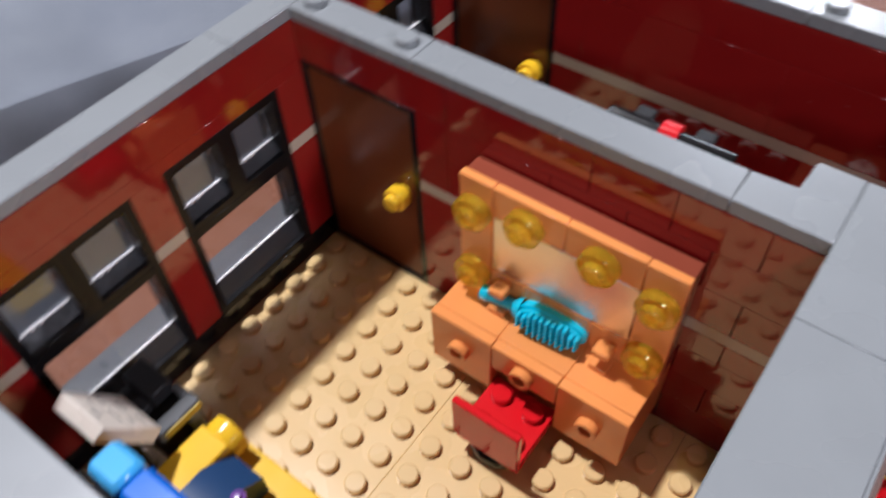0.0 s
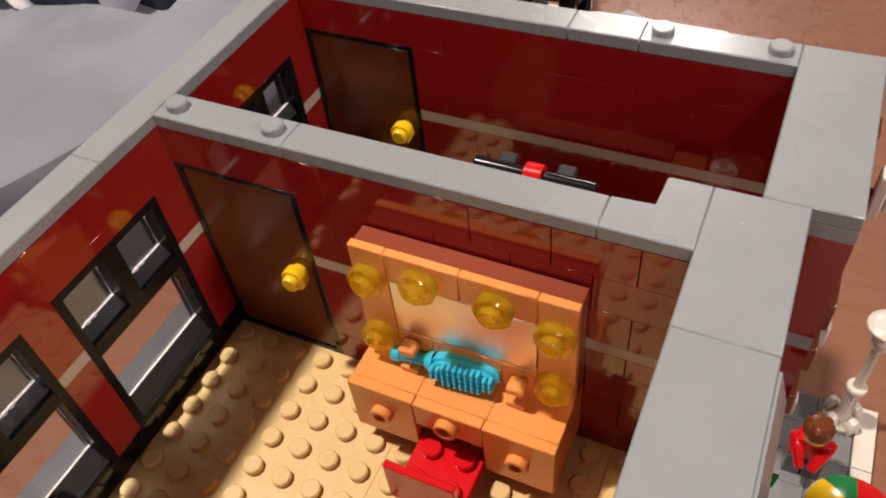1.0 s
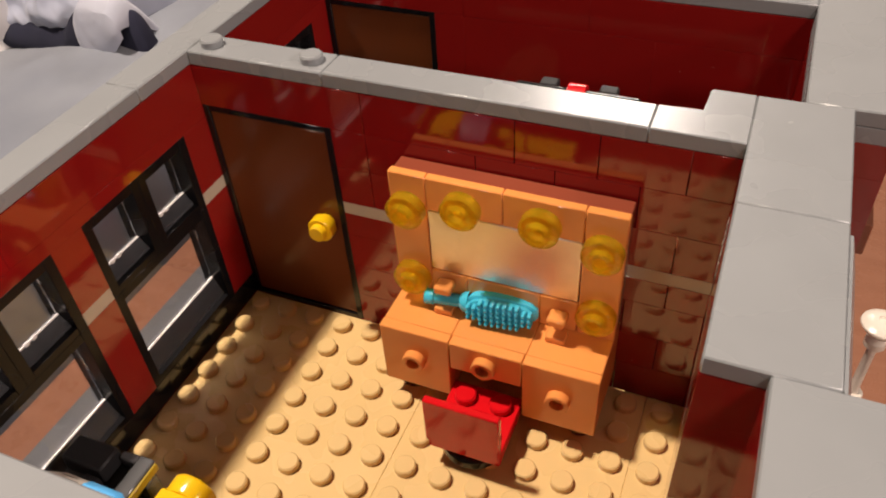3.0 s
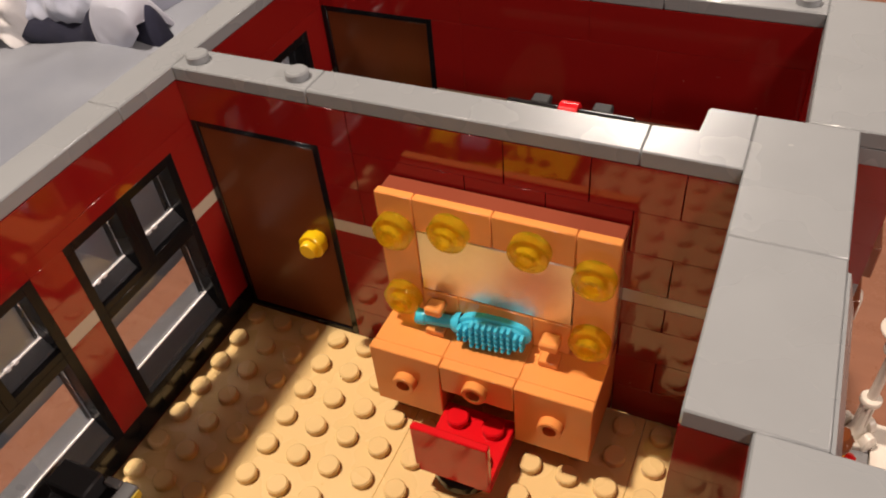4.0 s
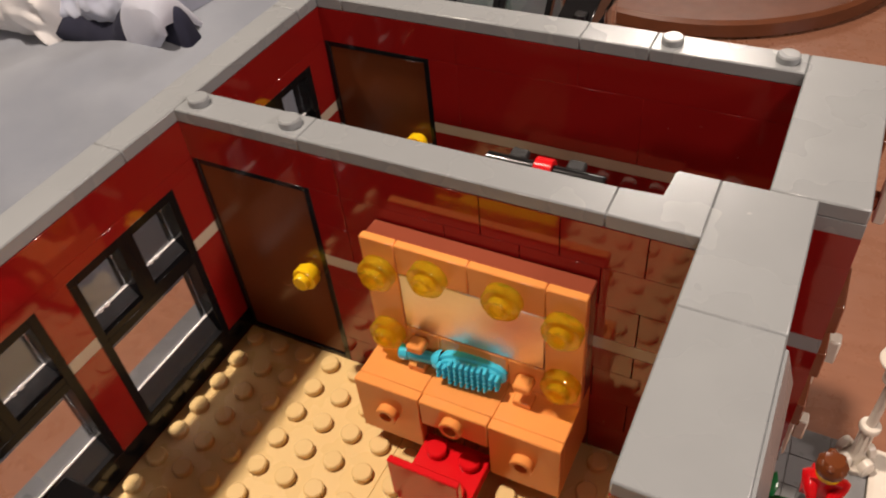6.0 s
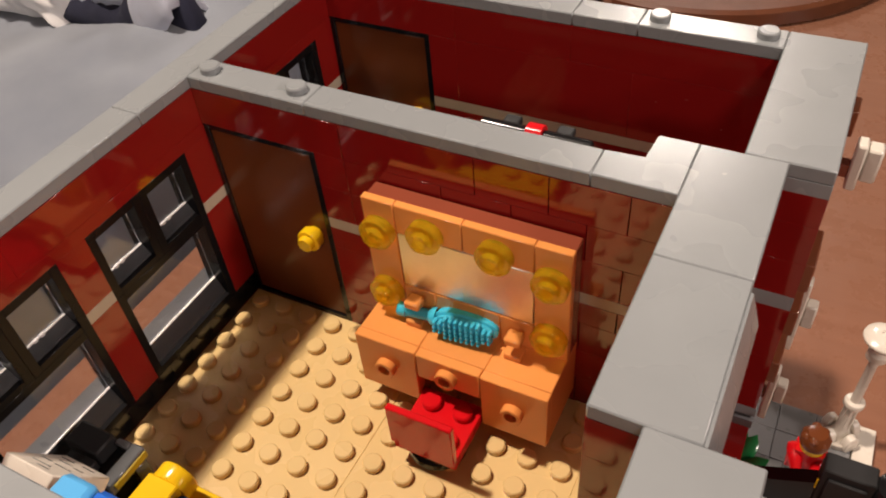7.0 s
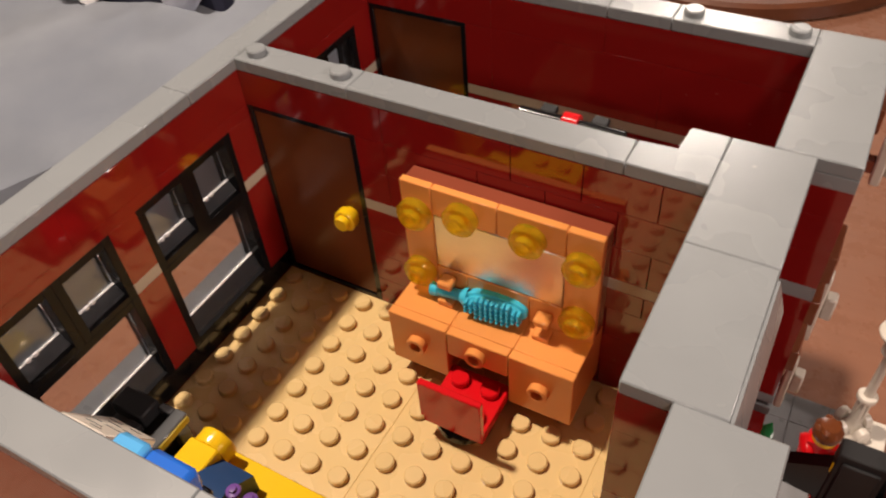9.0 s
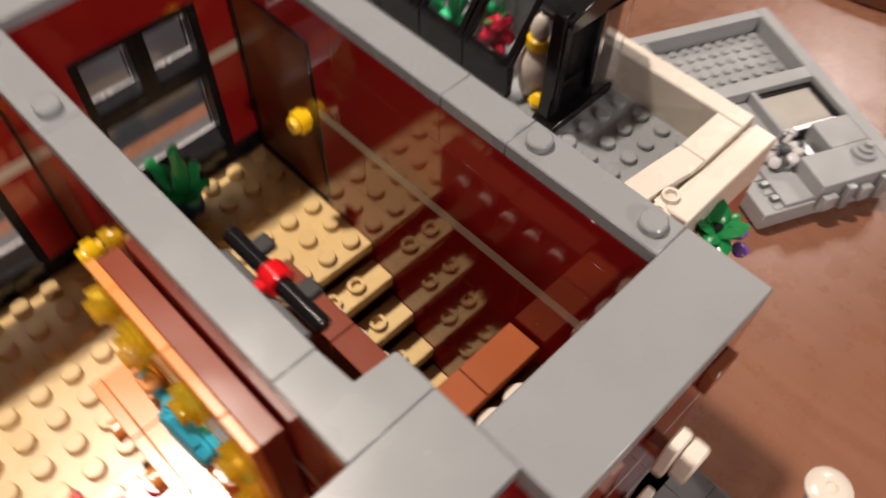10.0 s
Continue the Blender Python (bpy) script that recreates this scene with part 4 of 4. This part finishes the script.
# ---- other models on the table ----
def build_roof_module():
    r = thing("roof_module", "white-walled toy roof terrace above dark red brick storeys", "toy building", (0, 16, TABLE))
    z = 1.8
    block("body", r, DKRED, -6.4, 12.4, TABLE, 12.1, 19.4, -0.45, 0.03)
    bm = bmesh.new()
    box(bm, -6.4, 12.5, -0.45, 10.1, 18.6, 0.0, 0.02)
    for i in range(4):
        for j in range(6):
            stud(bm, 6.6 + i, 13.1 + j, 0.0)
    part("terrace", bm, GREY, r, "light grey studded terrace floor")
    block("parapet", r, WHITE, -6.4, 18.6, -0.45, 11.15, 19.4, z, 0.05)
    block("parapet", r, WHITE, 10.12, 16.4, -0.45, 11.15, 18.59, z, 0.05)
    bm = bmesh.new()
    prism(bm, [(10.12, 16.38), (11.15, 16.38), (11.1, 15.7), (10.95, 14.9), (10.8, 13.9), (10.75, 12.6), (9.8, 12.6), (9.85, 13.8), (10.0, 15.2)], "z", -0.45, z)
    bmesh.ops.bevel(bm, geom=[e for e in bm.edges], offset=0.04 * U, segments=1, affect="EDGES")
    part("curved_parapet", bm, WHITE, r, "curved off-white parapet piece")
    block("cornice", r, WHITE, 11.32, 13.9, -0.45, 12.2, 19.2, z - 0.1, 0.05)
    block("gap_wall", r, WHITE, 11.15, 13.0, -0.45, 11.32, 19.1, z - 0.28, 0.01)
    for px, py in ((11.2, 14.35), (11.3, 13.5)):
        bm = bmesh.new()
        lathe(bm, [(0.48, 0), (0.48, 0.3), (0.3, 0.35), (0.3, 0.56), (0.2, 0.56), (0.2, 0.4), (0, 0.4)], Matrix.Translation((px, py, z - 0.5)), 16)
        part("round_plate", bm, WHITE, r)
    g = thing("greenhouse", "black framed toy greenhouse with clear sloped panes", "greenhouse", (0, 17, 0))
    y0, y1, za, zb = 15.1, 17.6, 1.5, 5.0
    slope = Vector((y1 - y0, zb - za))
    run = slope.length
    slope.normalize()

    def leaning(bm):
        for v in bm.verts:
            x, s, d = v.co / U
            v.co = Vector((x, y0 + slope.x * s - slope.y * d, za + slope.y * s + slope.x * d)) * U
    end = 4.5
    xs = [end - 1.0 - 2.4 * k for k in range(4)]
    for k, x in enumerate(xs):
        bm = bmesh.new()
        a, b = x - 2.4, x
        for q in ((a + 0.02, 0, -0.25, a + 0.28, run, 0.12), (b - 0.28, 0, -0.25, b - 0.02, run, 0.12), (a + 0.28, 0, -0.25, b - 0.28, 0.3, 0.1), (a + 0.28, run - 0.4, -0.25, b - 0.28, run, 0.1)):
            box(bm, *q, 0.04)
        leaning(bm)
        fr = part("pane_frame", bm, BLACK, g)
        bm = bmesh.new()
        box(bm, a + 0.28, 0.3, -0.12, b - 0.28, run - 0.4, -0.02, 0.02)
        leaning(bm)
        p = part("pane", bm, GLASS, fr, "clear plastic roof pane")
        p.visible_shadow = False
        block("front_panel", g, BLACK, a + 0.02, y0 + 0.02, 0.0, b - 0.02, y0 + 0.35, za - 0.1, 0.03)
        block("ridge_tile", g, BLACK, a + 0.01, y1 - 0.1, zb - 0.1, b - 0.01, y1 + 0.9, zb + 0.3, 0.05)
        block("rear_panel", g, GREY, a + 0.02, 18.2, 0.0, b - 0.02, 18.5, zb - 0.1, 0.03)
    block("end_sill", g, BLACK, end + 0.45, 14.9, 0.0, end + 1.45, 18.5, 0.4, 0.05)
    for ya, yb in ((15.05, 15.6), (17.3, 18.3)):
        bm = bmesh.new()
        box(bm, end + 0.55, ya, 0.4, end + 1.1, yb, zb + 0.1, 0.06)
        box(bm, end + 1.1, ya + 0.12, 0.7, end + 1.18, yb - 0.12, zb - 0.4, 0.03)
        part("end_post", bm, BLACK, g)
    bm = bmesh.new()
    box(bm, end + 0.6, 15.6, 0.4, end + 0.85, 17.3, 1.5, 0.04)
    # Thin black sheet stands in for the dark interior behind the opening.
    box(bm, end + 0.6, 15.6, 1.5, end + 0.72, 17.3, 4.0, 0.02)
    box(bm, end + 0.6, 15.6, 4.0, end + 0.85, 17.3, zb, 0.04)
    part("door_panel", bm, BLACK, g)
    bm = bmesh.new()
    box(bm, end + 1.25, 17.2, 0.4, end + 1.37, 18.6, zb - 0.6, 0.02)
    p = part("door_pane", bm, GLASS, g, "clear plastic door pane")
    p.visible_shadow = False
    bm = bmesh.new()
    prism(bm, [(15.3, zb - 0.6), (15.2, zb - 0.1), (y1 - 0.6, zb + 0.45), (y1 + 0.7, zb + 0.45), (18.7, zb - 0.5), (18.6, zb - 0.8)], "x", end - 0.1, end + 1.3)
    bmesh.ops.bevel(bm, geom=[e for e in bm.edges], offset=0.05 * U, segments=1, affect="EDGES")
    part("end_cap", bm, BLACK, g, "faceted glossy black end cap")
    block("end_ridge", g, BLACK, end - 1.0, y1 - 0.1, zb - 0.1, end - 0.1, y1 + 0.9, zb + 0.28, 0.05)
    for px, py, nm in ((-0.9, 16.6, "cactus"), (1.6, 16.3, "bush"), (3.9, 16.1, "shell")):
        label, kind = {"cactus": ("bright green plastic cactus plant inside the greenhouse", "plant"), "bush": ("dark red plastic flower bush inside the greenhouse", "plant"), "shell": ("off-white plastic ornament with yellow trim beside the greenhouse", "ornament")}[nm]
        o = thing("greenhouse_" + nm, label, kind, (px, py, 0))
        bm = bmesh.new()
        if nm == "cactus":
            for az, ln, lean in ((0, 3.6, 4), (90, 2.6, 30), (210, 2.8, 32), (300, 2.1, 40), (20, 2.6, 46)):
                m = Matrix.Translation((px, py, 0)) @ Matrix.Rotation(radians(az), 4, "Z") @ Matrix.Rotation(radians(lean), 4, "Y")
                lathe(bm, [(0.16, 0), (0.24, ln * 0.4), (0.3, ln * 0.85), (0, ln)], m, 10)
            part("stems", bm, plastic("bright_green_plastic", (0.02, 0.42, 0.16), 0.2), o)
        elif nm == "bush":
            for k2 in range(14):
                a = k2 * 2.4
                lathe(bm, [(0, -0.34), (0.26, -0.2), (0.34, 0), (0.2, 0.26), (0, 0.34)], Matrix.Translation((px + 0.6 * math.cos(a) * (k2 % 3) / 2, py + 0.45 * math.sin(a), 0.36 + 0.13 * k2)), 9)
            part("petals", bm, plastic("deep_red_plastic", (0.36, 0.008, 0.03), 0.2), o)
            bm = bmesh.new()
            for az, lean in ((10, 40), (100, 55), (190, 45), (280, 60)):
                m = Matrix.Translation((px, py, 1.9)) @ Matrix.Rotation(radians(az), 4, "Z") @ Matrix.Rotation(radians(lean), 4, "Y") @ Matrix.Diagonal((0.4, 1, 1, 1))
                lathe(bm, [(0.08, 0), (0.24, 0.4), (0, 0.9)], m, 8)
            part("leaves", bm, GREEN, o, "green leaves")
        else:
            T = Matrix.Translation((px, py, 0.0)) @ Matrix.Diagonal((1.15, 1.0, 1, 1))
            lathe(bm, [(0.3, 0), (0.42, 0.2), (0.62, 1.1), (0.56, 1.7), (0.34, 2.15), (0.28, 2.3)], T, 20)
            part("body", bm, WHITE, o)
            bm = bmesh.new()
            lathe(bm, [(0.30, 2.2), (0.42, 2.3), (0.4, 2.7), (0.28, 2.75)], T, 16)
            part("yellow_collar", bm, YELLOW, o, "yellow plastic collar")
            bm = bmesh.new()
            lathe(bm, [(0.28, 2.7), (0.34, 3.0), (0.22, 3.5), (0, 3.8)], T, 16)
            part("top", bm, WHITE, o)
            bm = bmesh.new()
            lathe(bm, [(0, -0.36), (0.3, -0.22), (0.36, 0), (0.22, 0.26), (0, 0.36)], Matrix.Translation((px + 0.65, py - 0.4, 0.36)), 14)
            part("yellow_ball", bm, YELLOW, o, "yellow plastic ball")
    fl = thing("flower_plant", "green plastic leaf plant with purple flowers beside the roof terrace", "plant", (12.7, 15.5, TABLE))
    bm = bmesh.new()
    lathe(bm, [(0.45, 0), (0.45, 19.8), (0.2, 19.9), (0.2, 20.9), (0, 20.9)], Matrix.Translation((12.7, 15.5, TABLE)), 12)
    part("stem", bm, BLACK, fl)
    bm = bmesh.new()
    for k in range(9):
        m = Matrix.Translation((12.7, 15.5, 0.2)) @ Matrix.Rotation(radians(40 * k), 4, "Z") @ Matrix.Rotation(radians(50 + 15 * (k % 3)), 4, "Y") @ Matrix.Diagonal((0.4, 1, 1, 1))
        lathe(bm, [(0.1, 0), (0.38, 0.4), (0.32, 0.8), (0, 1.15)], m, 8)
    part("leaves", bm, GREEN, fl, "broad green leaves")
    for dx, dy, dz in ((0.95, 0.2, -0.3), (0.5, 0.9, -0.4), (0.5, -0.8, -0.6)):
        bm = bmesh.new()
        lathe(bm, [(0, -0.24), (0.25, -0.1), (0.3, 0.1), (0.17, 0.22), (0, 0.26)], Matrix.Translation((12.7 + dx, 15.5 + dy, 0.2 + dz)), 10)
        part("flower", bm, PURPLE, fl, "purple plastic flower")


def build_grey_tray():
    t = thing("grey_roof_section", "light grey plastic roof section lying on the table", "toy roof", (5, 44, TABLE))
    m = Matrix.Translation((-0.4, 50.9, TABLE + 0.4)) @ Matrix.Rotation(math.atan2(-7.1, 15.1), 4, "Z")
    L, D, top = 16.7, 10.2, 3.0

    def piece(name, q, label="", material=None, c=0.06):
        bm = bmesh.new()
        box(bm, *q, c)
        for v in bm.verts:
            v.co = (m @ (v.co / U)) * U
        return part(name, bm, material or ROOFGREY, t, label)
    piece("base", (0, -D, 0, L, 0, 1.5))
    piece("base", (0, -D - 1.6, 0, 7.7, -D, 1.5))
    piece("foot", (1, -D + 1, -0.4, 5, -1, 0))
    piece("foot", (9, -D + 1, -0.4, 13, -1, 0))
    for q in ((0, -1.0, 1.5, L, 0, top), (0, -D - 1.6, 1.5, 0.9, -1.0, top), (0.9, -D - 1.6, 1.5, 6.6, -D - 0.7, top), (6.6, -D - 1.6, 1.5, 7.7, -1.0, top)):
        piece("rim", q)
    piece("deck", (8.0, -D + 4.7, 1.5, 11.2, -1.4, top - 0.7), "pale smooth inset panel", PALETILE)
    for q in ((7.7, -1.4, 1.5, 11.6, -1.0, top - 0.5), (11.2, -D + 4.4, 1.5, 11.6, -1.4, top - 0.5), (7.7, -D + 4.4, 1.5, 8.0, -1.4, top - 0.5)):
        piece("border_strip", q, "black border strip", BLACK, 0.02)
    piece("rim", (7.7, -D + 4.0, 1.5, 11.6, -D + 4.4, top - 0.1))
    piece("deck", (11.6, -3.9, 1.5, 14.0, -1.0, top - 0.02))
    piece("deck", (14.0, -6.4, 1.5, L, -1.0, top - 0.02))
    piece("deck", (13.0, -8.6, 1.5, L - 0.2, -6.4, 1.8))
    piece("step", (7.7, -D + 2.6, 1.5, 12.6, -D + 3.98, 2.1))
    piece("step", (7.7, -D, 1.5, 13.0, -D + 0.9, 2.3))
    piece("panel", (8.0, -D + 0.95, 1.5, 10.5, -D + 2.5, 1.8), "", DKGREY)
    for k in range(5):
        piece("edge_tooth", (13.6 + 0.62 * k, -9.3 + 0.1 * (k % 2), 0.2, 14.05 + 0.62 * k, -8.6, 1.6 + 0.2 * (k % 2)), "", DKGREY if k % 2 else ROOFGREY)
    bm = bmesh.new()
    for i in range(6):
        for j in range(9):
            stud(bm, 1.3 + 0.94 * i, -1.5 - j, 1.5, n=10)
    for v in bm.verts:
        v.co = (m @ (v.co / U)) * U
    part("studs", bm, ROOFGREY, t)
    for k, (a, b) in enumerate(((-1.9, -1.2), (-3.3, -2.5), (-4.6, -4.0), (-6.2, -5.2))):
        piece("edge_clip", (L - 0.02, a, 0.6 + 0.3 * (k % 2), L + 0.55, b, top - 0.3 - 0.5 * (k % 2)), "", ROOFGREY if k % 2 else GREY)
    piece("recess_plate", (12.6, -5.2, 1.5, 14.0, -4.0, 2.2), "", DKGREY)
    bm = bmesh.new()
    lathe(bm, [(0.8, -0.02), (0.8, 0.3), (0.5, 0.35), (0.5, 0.6), (0.26, 0.66), (0.26, 1.0), (0, 1.02)], m @ Matrix.Translation((15.0, -2.2, top - 0.02)), 20)
    part("round_cap", bm, ROOFGREY, t)
    o = thing("silver_ornament", "shiny silver plastic machine part on the grey roof section", "ornament", (9.9, 37.6, TABLE))
    rng = random.Random(5)
    for k in range(12):
        bm = bmesh.new()
        a = m @ Matrix.Translation((11.8 + 0.62 * (k % 4), -7.6 + 1.0 * (k // 4), 1.95)) @ Matrix.Rotation(rng.uniform(-0.9, 0.9), 4, "X") @ Matrix.Rotation(rng.uniform(-0.9, 0.9), 4, "Y")
        lathe(bm, [(0.12, -0.3), (0.3, -0.2), (0.3, 0.5), (0.42, 0.55), (0.42, 0.8), (0.2, 0.95), (0, 0.95)], a, 10)
        part("fitting", bm, SILVER if k % 3 else DKGREY, o)


def build_round_tray():
    at = (-1, 82, TABLE)
    t = thing("round_tray", "round dark brown lacquered wooden tray on the table", "tray", at)
    T = Matrix.Translation(at)
    bm = bmesh.new()
    lathe(bm, [(0, 0), (20.4, 0), (20.4, 0.7), (0, 0.7)], T, 72)
    part("base", bm, DARKWOOD, t)
    bm = bmesh.new()
    lathe(bm, [(20.4, 0), (21, 0.3), (21, 1.6), (20.5, 1.9), (20, 1.6), (19.8, 0.72), (20.4, 0.6)], T, 72)
    part("rim", bm, DARKWOOD, t)


build_roof_module()
build_grey_tray()
build_round_tray()


def build_clothes():
    """Soft heap of clothes on the bedding: each fold is a bulging strip that bends back over its top."""
    heap = thing("clothes_heap", "crumpled pale and navy clothes lying on the bedding", "clothes", (-55, 38, -17.5))

    def fold(x0, x1, y, low, high, bulge, material, label, seed, wave=0.5, depth=9.0, n=90, m=34):
        bm = bmesh.new()
        grid = []
        for i in range(n + 1):
            u = i / n
            x = x0 + (x1 - x0) * u
            side = min(1.0, min(u, 1 - u) * (x1 - x0) / 1.4)
            round_off = math.sqrt(max(0.0, 1 - (1 - side) ** 2))
            lo, hi = low(x), high(x)
            hi = lo + (hi - lo) * (0.35 + 0.65 * round_off)
            row = []
            for j in range(m + 1):
                v = j / m
                if v < 0.6:
                    a = v / 0.6
                    py, pz = y - bulge * round_off * math.sin(math.pi * min(1.0, a * 1.05)) ** 0.7, lo + (hi - lo) * a
                else:
                    a = (v - 0.6) / 0.4
                    py, pz = y + depth * a, hi + 1.2 * math.sin(math.pi * a) * round_off - 3.0 * a * a
                w = wave * round_off
                d = w * noise.noise(Vector((x * 0.30, pz * 0.22, seed))) + 0.5 * w * noise.noise(Vector((x * 0.7 + pz * 0.4, pz * 0.5 + py * 0.2, seed + 5)))
                row.append(bm.verts.new(Vector((x + 0.3 * d, py - 1.3 * d, pz + 0.9 * d * a)) * U))
            grid.append(row)
        for i in range(n):
            for j in range(m):
                bm.faces.new([grid[i][j], grid[i + 1][j], grid[i + 1][j + 1], grid[i][j + 1]]).smooth = True
        part("fold", bm, material, heap, label)

    # Left heap is whiter: its overexposed brightness is put into the colour.
    fold(-84, -56.6, 36.2, lambda x: -17.8, lambda x: -11.6 + 0.8 * math.sin(x * 0.4), 2.2, LITCLOTH, "pale cotton whitened for strong light", 1.0, 1.4)
    fold(-60, -44.2, 38.0, lambda x: -16.4, lambda x: -11.0 + 0.5 * math.sin(x * 0.7), 1.6, PALECLOTH, "bluish pale cotton whitened for strong light", 4.0, 1.1)
    fold(-58.4, -44.6, 36.0, lambda x: -17.5, lambda x: -14.9 + 2.6 / (1 + math.exp(-(x + 48.6) / 0.6)), 0.7, NAVYCLOTH, "navy cotton hem", 9.0, 0.25)
    fold(-47.0, -41.2, 35.2, lambda x: -17.9 + 1.05 * max(0.0, x + 45.2) + 2.0 * max(0.0, -45.8 - x), lambda x: -11.4, 0.4, PALECLOTH, "bluish pale cotton whitened for strong light flap", 14.0, 0.2, 5.0)
    # Near-black strip filling the gap to the right of the flap.
    fold(-47.4, -39.9, 36.6, lambda x: -17.8, lambda x: -12.6, 0.4, NAVYCLOTH, "near-black fold beside the flap", 19.0, 0.3, 2.2)


build_clothes()
